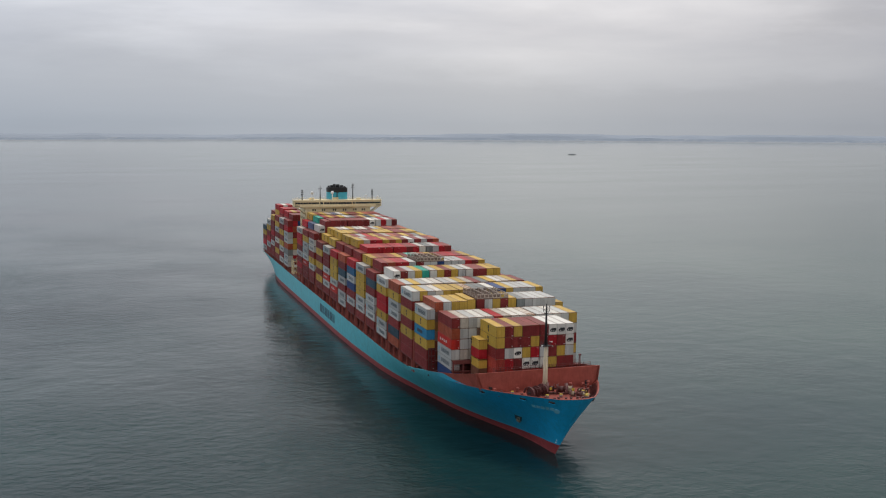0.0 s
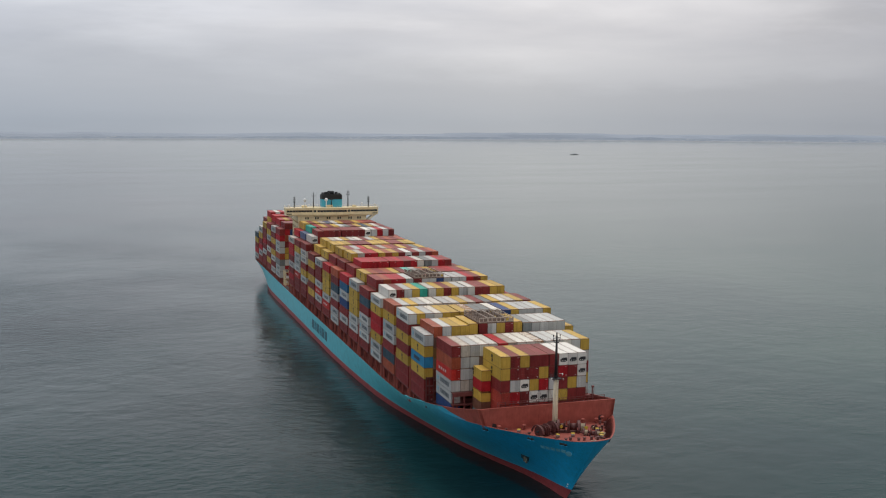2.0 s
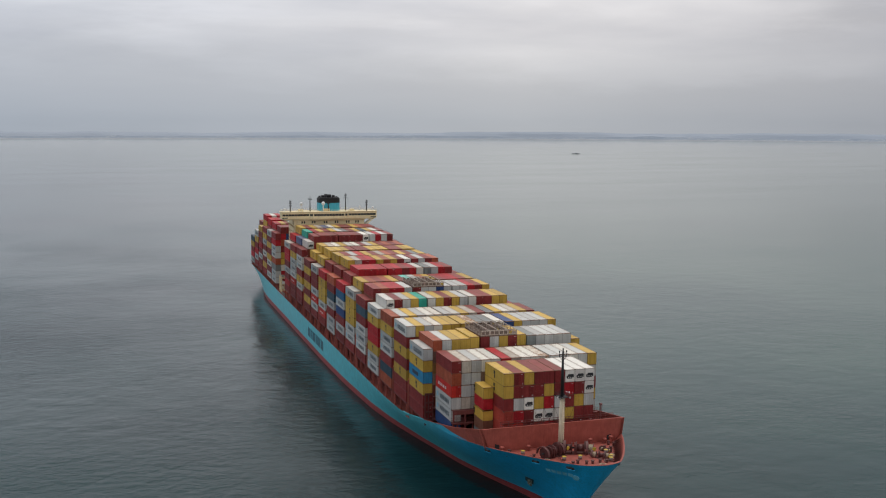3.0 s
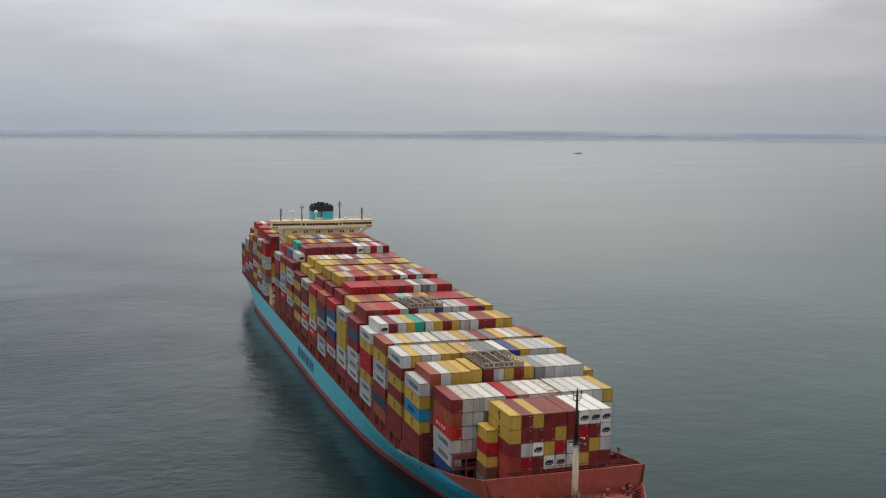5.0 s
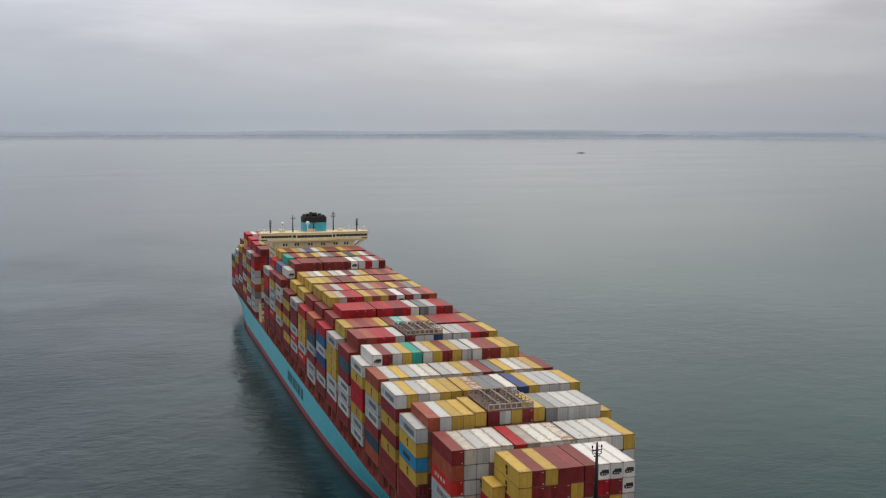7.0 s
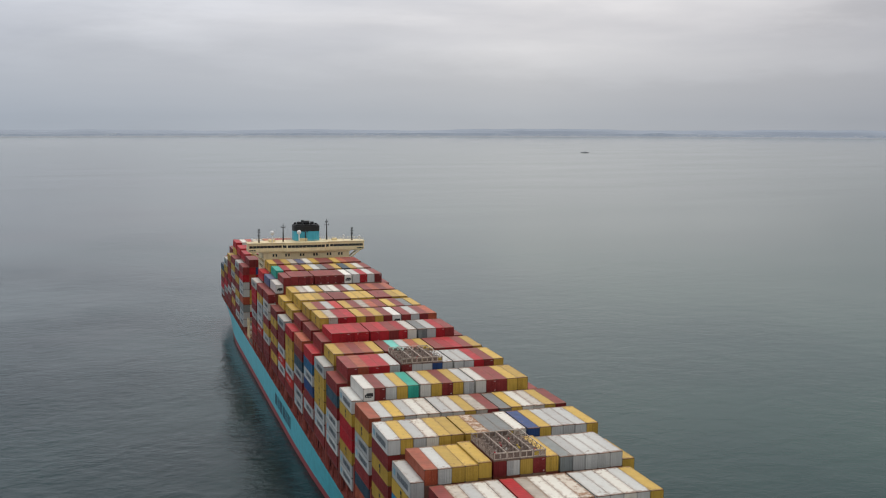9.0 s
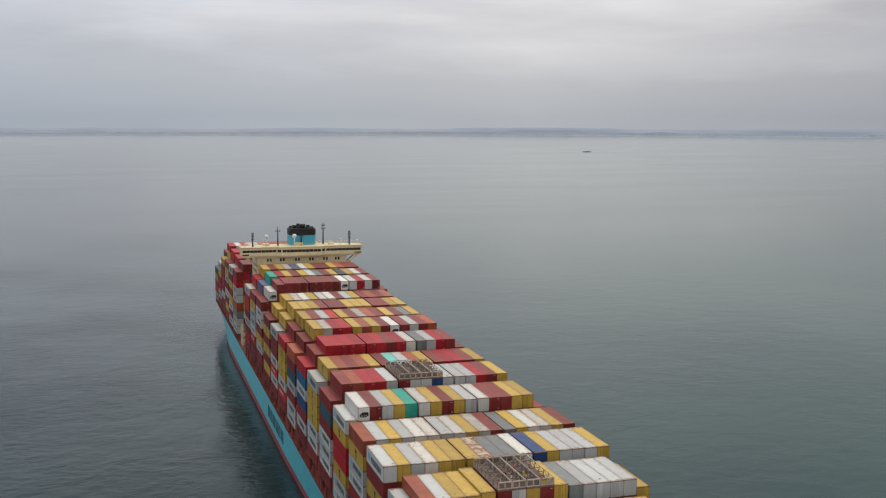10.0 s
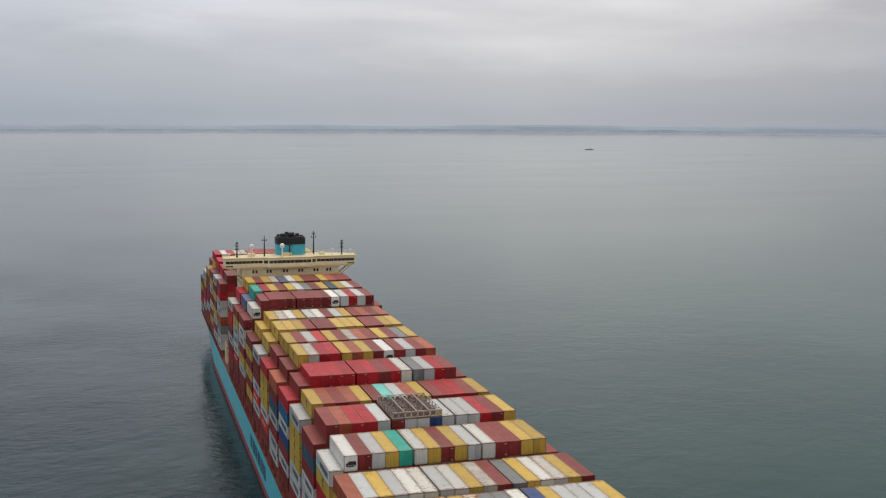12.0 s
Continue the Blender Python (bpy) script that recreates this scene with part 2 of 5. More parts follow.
def plain(name, colour, rough=0.5, metal=0.0, vary=0.2, scale=3.0):
    """A small thing's surface, with a little grain."""
    m, tr, p = material(name, rough, metal)
    co = node(tr, "ShaderNodeTexCoord")
    n = node(tr, "ShaderNodeTexNoise", {"Vector": co.outputs["Object"], "Scale": scale, "Detail": 4.0})
    r = ramp(tr, n.outputs[0], [(0.3, [v * (1 - vary) for v in colour]), (0.7, [min(1, v * (1 + vary)) for v in colour])])
    tr.links.new(r.outputs[0], p.inputs["Base Color"])
    return m


def sea_material():
    m, tr, p = material("sea_water", 0.06)
    p.inputs["IOR"].default_value = 1.202
    co = node(tr, "ShaderNodeTexCoord")
    pos = co.outputs["Object"]
    murk = node(tr, "ShaderNodeTexNoise", {"Vector": pos, "Scale": 0.006, "Detail": 5.0, "Roughness": 0.55})
    xy = node(tr, "ShaderNodeSeparateXYZ", {0: pos})
    # greener to port; dark to starboard, with the ship's reflection put into the colour
    across = node(tr, "ShaderNodeMapRange", {0: xy.outputs[0], 1: -60.0, 2: 260.0, 3: 0.0, 4: 0.5})
    water_tone = node(tr, "ShaderNodeMath", {0: murk.outputs[0], 1: 0.7, 2: across.outputs[0]}, operation="MULTIPLY_ADD")
    col = ramp(tr, water_tone.outputs[0], [(0.25, (0.004, 0.016, 0.019)), (0.5, (0.013, 0.043, 0.043)), (0.8, (0.039, 0.083, 0.068))])
    # milky far water, with sky sheen and haze put into its colour
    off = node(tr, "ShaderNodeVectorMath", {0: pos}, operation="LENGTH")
    far_share = node(tr, "ShaderNodeMapRange", {0: off.outputs["Value"], 1: 600.0, 2: 4800.0, 3: 0.0, 4: 1.0})
    far_sheen = node(tr, "ShaderNodeMix", {0: far_share.outputs[0], 6: col.outputs[0], 7: (0.31, 0.33, 0.315, 1)}, data_type="RGBA")
    tr.links.new(far_sheen.outputs[2], p.inputs["Base Color"])
    wind = node(tr, "ShaderNodeMapping", {"Vector": pos, "Rotation": (0, 0, radians(35)), "Scale": (0.75, 1.0, 1.0)})
    chop = node(tr, "ShaderNodeTexNoise", {"Vector": wind.outputs[0], "Scale": 0.34, "Detail": 6.0, "Roughness": 0.62, "Distortion": 0.25})
    cross = node(tr, "ShaderNodeMapping", {"Vector": pos, "Rotation": (0, 0, radians(-28)), "Scale": (0.8, 1.0, 1.0)})
    swell = node(tr, "ShaderNodeTexNoise", {"Vector": cross.outputs[0], "Scale": 0.09, "Detail": 3.0, "Roughness": 0.5, "Distortion": 0.3})
    calm = node(tr, "ShaderNodeTexNoise", {"Vector": pos, "Scale": 0.010, "Detail": 4.0, "Roughness": 0.6})
    gust = ramp(tr, calm.outputs[0], [(0.38, (0.15, 0.15, 0.15)), (0.62, (1.15, 1.15, 1.15))])
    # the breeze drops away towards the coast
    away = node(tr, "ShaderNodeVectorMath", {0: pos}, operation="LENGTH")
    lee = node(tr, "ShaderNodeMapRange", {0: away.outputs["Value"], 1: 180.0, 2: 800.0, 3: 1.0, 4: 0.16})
    side = node(tr, "ShaderNodeMapRange", {0: xy.outputs[0], 1: -150.0, 2: 40.0, 3: 1.6, 4: 0.44})
    mottled = node(tr, "ShaderNodeMath", {0: gust.outputs[0], 1: side.outputs[0]}, operation="MULTIPLY")
    h = node(tr, "ShaderNodeMath", {0: chop.outputs[0], 1: mottled.outputs[0]}, operation="MULTIPLY")
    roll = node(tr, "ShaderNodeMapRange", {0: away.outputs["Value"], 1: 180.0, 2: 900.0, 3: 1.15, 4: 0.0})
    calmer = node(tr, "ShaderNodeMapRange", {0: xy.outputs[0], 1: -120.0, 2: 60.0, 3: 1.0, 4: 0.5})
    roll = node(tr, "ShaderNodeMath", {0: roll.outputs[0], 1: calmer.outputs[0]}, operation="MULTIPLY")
    hh = node(tr, "ShaderNodeMath", {0: swell.outputs[0], 1: roll.outputs[0], 2: h.outputs[0]}, operation="MULTIPLY_ADD")
    # and freshens again under the land
    land = node(tr, "ShaderNodeMapRange", {0: away.outputs["Value"], 1: 2400.0, 2: 4600.0, 3: 0.0, 4: 1.3})
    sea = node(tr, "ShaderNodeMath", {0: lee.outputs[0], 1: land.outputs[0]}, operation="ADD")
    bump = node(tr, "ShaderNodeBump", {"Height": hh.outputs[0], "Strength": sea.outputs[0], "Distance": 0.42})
    tr.links.new(bump.outputs[0], p.inputs["Normal"])
    rg = node(tr, "ShaderNodeMapRange", {0: away.outputs["Value"], 1: 250.0, 2: 1500.0, 3: 0.11, 4: 0.12})
    # long slicks
    slim = node(tr, "ShaderNodeMapping", {"Vector": pos, "Rotation": (0, 0, radians(18)), "Scale": (0.0022, 0.010, 1.0)})
    slick = node(tr, "ShaderNodeTexNoise", {"Vector": slim.outputs[0], "Scale": 1.0, "Detail": 5.0, "Roughness": 0.6, "Distortion": 0.4})
    slack = node(tr, "ShaderNodeMapRange", {0: slick.outputs[0], 1: 0.35, 2: 0.7, 3: -0.01, 4: 0.02})
    rg = node(tr, "ShaderNodeMath", {0: rg.outputs[0], 1: slack.outputs[0]}, operation="ADD")
    tr.links.new(rg.outputs[0], p.inputs["Roughness"])
    return m


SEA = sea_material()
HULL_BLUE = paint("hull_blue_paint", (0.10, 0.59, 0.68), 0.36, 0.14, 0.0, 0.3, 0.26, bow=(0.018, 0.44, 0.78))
HULL_RED = paint("boot_topping_red", (0.41, 0.070, 0.074), 0.55, 0.2, 0.0, 0.4, 0.3)
DECK_RED = paint("deck_oxide_red", (0.32, 0.073, 0.052), 0.65, 0.2, 0.12, 0.6, 0.2)
STEEL_RED = paint("lashing_steel_red", (0.17, 0.045, 0.04), 0.6, 0.25, 0.1, 1.0, 0.3)
ROPE = plain("mooring_rope", (0.46, 0.38, 0.27), 0.9, 0, 0.25, 8.0)
# near-black brown: the shade under the stacks is put into the coaming's colour
COAMING = paint("coaming_dark_brown", (0.045, 0.018, 0.016), 0.7, 0.25, 0.1, 1.0, 0.3)
DARK_STEEL = plain("dark_steel", (0.022, 0.022, 0.024), 0.6)
BLACK = plain("funnel_black", (0.012, 0.012, 0.013), 0.6)
CREAM = paint("superstructure_cream", (0.86, 0.72, 0.43), 0.5, 0.08, 0.05, 0.8, 0.12)
FUNNEL_BLUE = paint("funnel_blue", (0.06, 0.42, 0.56), 0.45, 0.08, 0.0, 0.6, 0.1)
MAST_WHITE = paint("mast_cream", (0.74, 0.64, 0.46), 0.5, 0.1, 0.1, 1.0, 0.25)
WHITE = plain("white_gloss", (0.78, 0.78, 0.76), 0.35, 0, 0.05)
GLASS = plain("window_glass_dark", (0.035, 0.042, 0.04), 0.08)
YELLOW = plain("safety_yellow", (0.50, 0.35, 0.04), 0.5)
MACHINE = paint("windlass_brown", (0.105, 0.03, 0.027), 0.55, 0.3, 0.25, 2.0, 0.3)
GALV = plain("galvanised_steel", (0.36, 0.34, 0.31), 0.5, 0.6)
NAVY = plain("lettering_navy", (0.012, 0.03, 0.06), 0.5)
PALE = plain("lettering_pale", (0.62, 0.68, 0.70), 0.5)
CASTING = plain("corner_casting", (0.09, 0.07, 0.06), 0.6, 0.3)
REEFER_DARK = plain("refrigeration_grille", (0.02, 0.022, 0.024), 0.5)
LABEL_BLUE = plain("marking_light_blue", (0.22, 0.43, 0.52), 0.5)
LABEL_DARK = plain("marking_dark", (0.055, 0.08, 0.105), 0.5)
LABEL_WHITE = plain("marking_white", (0.72, 0.72, 0.70), 0.5)
LABEL_YB = plain("marking_black", (0.03, 0.025, 0.015), 0.5)

PITCH, LONG, WIDE, BASE = 2.5, 12.19, 2.438, 14.1
# letter: name, colour, wear, rust
TINTS = {
    "n": ("maroon", (0.215, 0.026, 0.025), 0.2, 0.05), "r": ("red", (0.40, 0.014, 0.021), 0.2, 0.0), "x": ("scarlet", (0.49, 0.030, 0.022), 0.15, 0.0),
    "o": ("brick-orange", (0.38, 0.085, 0.04), 0.25, 0.05), "y": ("mustard-yellow", (0.53, 0.345, 0.060), 0.10, 0.05), "g": ("light grey", (0.505, 0.512, 0.488), 0.06, 0.05),
    "w": ("off-white", (0.64, 0.62, 0.555), 0.05, 0.12), "u": ("rust-streaked white", (0.60, 0.54, 0.45), 0.12, 0.74), "W": ("white", (0.74, 0.72, 0.66), 0.06, 0.02),
    "b": ("slate-blue", (0.035, 0.078, 0.11), 0.25, 0.0), "c": ("light blue", (0.035, 0.26, 0.47), 0.15, 0.0), "t": ("teal green", (0.03, 0.34, 0.25), 0.15, 0.0),
    "d": ("dark grey", (0.20, 0.22, 0.215), 0.15, 0.1), "e": ("beige", (0.50, 0.45, 0.38), 0.2, 0.3), "k": ("navy blue", (0.025, 0.065, 0.19), 0.2, 0.0),
    "a": ("mid-blue", (0.028, 0.14, 0.28), 0.2, 0.0), "v": ("rust-covered pale", (0.52, 0.43, 0.34), 0.2, 0.95),
    "z": ("brown", (0.21, 0.095, 0.06), 0.2, 0.2), "j": ("faded red", (0.37, 0.05, 0.035), 0.2, 0.05),
    "m": ("rust-marked white", (0.62, 0.58, 0.50), 0.08, 0.45),
    "f": ("faded blue", (0.10, 0.13, 0.235), 0.15, 0.05),
    "q": ("turquoise", (0.16, 0.52, 0.45), 0.12, 0.0),
}
TINT = {k: paint("container_" + v[0].replace(" ", "_").replace("-", "_"), v[1], 0.5, v[2], v[3], streak=0.13 if k in "gwWm" else 0.22, dirt_and_shade=0.3 if k in "rnxojz" else 1.0, roof_add=(0.014, 0.009, 0.007) if k in "rxtbkcaqj" else (0.036, 0.026, 0.018), ends=0.35 if k in "rnxojz" else 0.2 if k in "tqWcab" else 0.68, seam={"w": 0.5, "u": 0.9, "v": 0.9, "m": 0.6, "e": 0.6, "g": 0.3, "y": 0.3, "n": 0.25, "o": 0.3, "W": 0.35}.get(k, 0.2)) for k, v in TINTS.items()}

# ---- mesh tools ----


class Mesh:
    """Gathers faces, then becomes one mesh."""

    def __init__(self):
        self.v, self.f, self.m, self.mat, self.smooth = [], [], [], 0, False
        self.s = []

    def face(self, ids):
        self.f.append(tuple(ids))
        self.m.append(self.mat)
        self.s.append(self.smooth)

    def box(self, x0, x1, y0, y1, z0, z1):
        n = len(self.v)
        self.v += [(x, y, z) for z in (z0, z1) for y in (y0, y1) for x in (x0, x1)]
        for q in ((0, 2, 3, 1), (4, 5, 7, 6), (0, 1, 5, 4), (1, 3, 7, 5), (3, 2, 6, 7), (2, 0, 4, 6)):
            self.face([n + i for i in q])
        return self

    def tube(self, a, b, r0, r1=None, n=10, caps=True):
        a, b = Vector(a), Vector(b)
        r1 = r0 if r1 is None else r1
        d = (b - a).normalized()
        u = d.orthogonal().normalized()
        w = d.cross(u)
        k = len(self.v)
        for p, r in ((a, r0), (b, r1)):
            for i in range(n):
                t = 2 * math.pi * i / n
                self.v.append(tuple(p + r * (math.cos(t) * u + math.sin(t) * w)))
        keep, self.smooth = self.smooth, n > 6
        for i in range(n):
            j = (i + 1) % n
            self.face((k + i, k + j, k + n + j, k + n + i))
        self.smooth = keep
        if caps:
            self.face([k + i for i in reversed(range(n))])
            self.face([k + n + i for i in range(n)])
        return self

    def ball(self, c, r, n=12, m=8):
        k = len(self.v)
        for j in range(m + 1):
            p = math.pi * j / m
            for i in range(n):
                t = 2 * math.pi * i / n
                self.v.append((c[0] + r * math.sin(p) * math.cos(t), c[1] + r * math.sin(p) * math.sin(t), c[2] + r * math.cos(p)))
        keep, self.smooth = self.smooth, True
        for j in range(m):
            for i in range(n):
                i2 = (i + 1) % n
                self.face((k + j * n + i, k + (j + 1) * n + i, k + (j + 1) * n + i2, k + j * n + i2))
        self.smooth = keep
        return self

    def grid(self, rows):
        """A sheet through rows of points of equal length."""
        k, n = len(self.v), len(rows[0])
        for r in rows:
            self.v += [tuple(p) for p in r]
        for j in range(len(rows) - 1):
            for i in range(n - 1):
                self.face((k + j * n + i, k + j * n + i + 1, k + (j + 1) * n + i + 1, k + (j + 1) * n + i))
        return self

    def prism(self, outline, z0, z1):
        """An outline of (x, y), raised."""
        k, n = len(self.v), len(outline)
        self.v += [(x, y, z0) for x, y in outline] + [(x, y, z1) for x, y in outline]
        for i in range(n):
            j = (i + 1) % n
            self.face((k + i, k + j, k + n + j, k + n + i))
        self.face([k + i for i in reversed(range(n))])
        self.face([k + n + i for i in range(n)])
        return self

    def data(self, name, *mats):
        me = bpy.data.meshes.new(name)
        me.from_pydata(self.v, [], self.f)
        for m in mats:
            me.materials.append(m)
        me.polygons.foreach_set("material_index", self.m)
        me.polygons.foreach_set("use_smooth", self.s)
        me.update()
        return me


def part(name, mesh, mats, parent, label=""):
    me = mesh if isinstance(mesh, bpy.types.Mesh) else mesh.data(name, *(mats if isinstance(mats, (list, tuple)) else (mats,)))
    ob = new(name, me)
    ob.parent = parent
    return tagged(ob, label)


def between(x, table):
    if x <= table[0][0]:
        return table[0][1]
    for (a, p), (b, q) in zip(table, table[1:]):
        if x <= b:
            return p + (q - p) * (x - a) / (b - a)
    return table[-1][1]


def curve(x, table):
    """The value at x between (x, value) pairs, with the corners eased."""
    w = min(5.0, 0.3 * x)
    return sum(between(x + w * k / 3, table) for k in (-3, -2, -1, 0, 1, 2, 3)) / 7


# ---- sea and far shore ----
EYE = Vector((-80.0, -140.0, 0.0))
SHORE = 4850.0


def build_sea():
    rings = [0, 30, 80, 160, 300, 500, 800, 1300, 2100, 3200, 4200, SHORE + 60]
    n = 96
    m = Mesh()
    m.v.append(tuple(EYE))
    for r in rings[1:]:
        m.v += [(EYE.x + r * math.cos(2 * math.pi * i / n), EYE.y + r * math.sin(2 * math.pi * i / n), 0) for i in range(n)]
    for i in range(n):
        m.face((0, 1 + i, 1 + (i + 1) % n))
    for j in range(len(rings) - 2):
        for i in range(n):
            a, b = 1 + j * n, 1 + (j + 1) * n
            m.face((a + i, b + i, b + (i + 1) % n, a + (i + 1) % n))
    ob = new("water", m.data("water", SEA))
    tagged(ob, "calm grey-green sea with small wind ripples", "sea", kind="structure")


build_sea()


def build_shore():
    # the blue-grey haze of distance is mixed into the land's own colours
    m, tr, p = material("far_shore_haze", 0.9)
    co = node(tr, "ShaderNodeTexCoord")
    n1 = node(tr, "ShaderNodeTexNoise", {"Vector": co.outputs["Object"], "Scale": 0.012, "Detail": 6.0, "Roughness": 0.65})
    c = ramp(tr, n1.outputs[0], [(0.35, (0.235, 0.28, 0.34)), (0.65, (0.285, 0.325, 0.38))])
    # pale house fronts and sheds scattered along the water
    cells = node(tr, "ShaderNodeTexVoronoi", {"Vector": co.outputs["Object"], "Scale": 0.075})
    town = node(tr, "ShaderNodeTexNoise", {"Vector": co.outputs["Object"], "Scale": 0.0022, "Detail": 3.0})
    dots = ramp(tr, cells.outputs["Distance"], [(0.22, (1, 1, 1)), (0.40, (0, 0, 0))])
    where = ramp(tr, town.outputs[0], [(0.38, (0, 0, 0)), (0.60, (0.85, 0.85, 0.85))])
    both = node(tr, "ShaderNodeMath", {0: dots.outputs[0], 1: where.outputs[0]}, operation="MULTIPLY")
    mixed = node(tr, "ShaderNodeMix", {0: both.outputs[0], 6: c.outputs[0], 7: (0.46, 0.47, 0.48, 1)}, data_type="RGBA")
    tr.links.new(mixed.outputs[2], p.inputs["Base Color"])
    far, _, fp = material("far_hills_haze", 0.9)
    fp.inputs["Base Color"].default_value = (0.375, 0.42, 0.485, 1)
    mesh = Mesh()
    near, ridge, beach = [], [], []
    for i in range(721):
        a = radians(i / 2)
        c, q = math.cos(a), math.sin(a)
        h = 13 + 5 * noise.noise((c * 9, q * 9, 0)) + 4 * noise.noise((c * 60, q * 60, 3))
        hh = 30 + 9 * noise.noise((c * 7, q * 7, 5)) + 4 * noise.noise((c * 30, q * 30, 9)) + 2 * noise.noise((c * 110, q * 110, 4))
        near.append([(EYE.x + (SHORE + dr) * c, EYE.y + (SHORE + dr) * q, z) for dr, z in ((8, 3.2), (25, 0.7 * h), (34, h))])
        beach.append([(EYE.x + (SHORE + dr) * c, EYE.y + (SHORE + dr) * q, z) for dr, z in ((0, -0.5), (8, 3.2))])
        ridge.append([(EYE.x + (SHORE + dr) * c, EYE.y + (SHORE + dr) * q, z) for dr, z in ((34, h), (46, 0.75 * hh), (58, hh))])
    mesh.grid(near)
    mesh.mat = 1
    mesh.grid(ridge)
    mesh.mat = 2
    mesh.grid(beach)
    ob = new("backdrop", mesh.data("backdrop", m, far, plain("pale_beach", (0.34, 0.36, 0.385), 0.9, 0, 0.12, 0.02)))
    tagged(ob, "low hazy blue-grey coastline along the horizon", "coast", kind="structure")


build_shore()

# ---- the ship: x to port, y towards the stern, z up from the waterline ----
HEEL = 0.447
SHIP = pose(0, 0, -0.86, 0.067, HEEL, 0)
ship = tagged(new("container_ship"), "light blue container ship with a red waterline, fully loaded", "ship")
ship.matrix_world = SHIP
END = 377.5
TOP_B = [(0, 0), (0.4, 2.0), (1, 3.2), (2, 4.6), (7.6, 8.5), (16, 13.2), (24.8, 17.4), (36.6, 20.3), (48.3, 21.2), (58, 21.4), (345, 21.4), (365, 21.4), (377.5, 21.2)]
LOW_B = [(0, 0), (4, 0.4), (11, 0.8), (21, 2.2), (34, 5.6), (50, 9.7), (77, 14.1), (99, 17.6), (116, 19.3), (150, 20.9), (180, 21.4), (318, 21.4), (336, 20.2), (352, 17.0), (366, 12.5), (377.5, 9.0)]
TOP_Z = [(0, 18.95), (2, 18.6), (7.6, 18.0), (16, 17.2), (24.8, 16.5), (36.6, 15.6), (48.3, 14.9), (58, 13.9), (66, 12.3), (73, 11.1), (85, 10.6), (96, 10.25), (266, 10.2), (295, 10.3), (377.5, 11.0)]
RED_LINE = [(0, 4.0), (10, 3.5), (25, 3.1), (55, 2.85), (95, 2.75), (130, 2.6), (170, 2.4), (377.5, 2.4)]


def stem_y(z):
    """How far aft the stem stands at a height."""
    return 17.5 - 15.5 * max(0.0, z / 19.0) ** 0.95 if z > 0 else 17.5 + 0.12 * z


def hull_point(d, z, side=-1):
    """The shell at d metres aft of the stem, at a height."""
    top = curve(d, TOP_Z)
    s = min(1.0, max(0.0, z / top))
    w = s ** (1.5 if d < 300 else 0.6)
    if d < 300:
        # the flare eases towards the rail abaft the bow
        f = min(1.0, max(0.0, (d - 6) / 30))
        w += f * (0.5 * s + 1.5 * s ** 2 - s ** 3 - w)
    b = curve(d, LOW_B) * (1 - w) + curve(d, TOP_B) * w
    if z < 0:
        b *= 1 + 0.02 * z
    y = d + stem_y(z) * max(0.0, 1 - d / 130.0)
    return Vector((side * b, y, z))


def stations():
    d, out = 0.0, []
    while d < END:
        out.append(d)
        d += 0.35 if d < 2 else 1.0 if d < 14 else 2.5 if d < 130 else 6.0 if d < 320 else 3.0
    return out + [END]


DS = stations()


def build_hull():
    for name, lo, hi, mat, lab in (("boot_topping", -4.0, RED_LINE, HULL_RED, "red painted lower hull at the waterline"), ("hull_side", RED_LINE, None, HULL_BLUE, "light blue painted steel hull plating")):
        m = Mesh()
        m.smooth = True
        for side in (-1, 1):
            rows = []
            for d in DS:
                top = curve(d, TOP_Z if hi is None else hi)
                low = curve(d, lo) if hi is None else lo
                k = 16 if hi is None else 6
                pts = [hull_point(d, low + (top - low) * i / k, side) for i in range(k + 1)]
                rows.append(pts if side < 0 else pts[::-1])
            m.grid(rows)
        # transom
        m.smooth = False
        top = curve(END, TOP_Z if hi is None else hi)
        low = curve(END, lo) if hi is None else lo
        k = 8
        m.grid([[hull_point(END, low + (top - low) * i / k, s) for s in (-1, 1)] for i in range(k + 1)])
        part(name, m, mat, ship, lab)


build_hull()
hull_side = [o for o in ship.children if o.name == "hull_side"][0]


def deck_z(d):
    """The forecastle deck inside the bulwark, then the weather deck."""
    return curve(d, TOP_Z) - (1.45 if d < 60 else curve(d, [(60, 1.45), (76, 0.25)]))


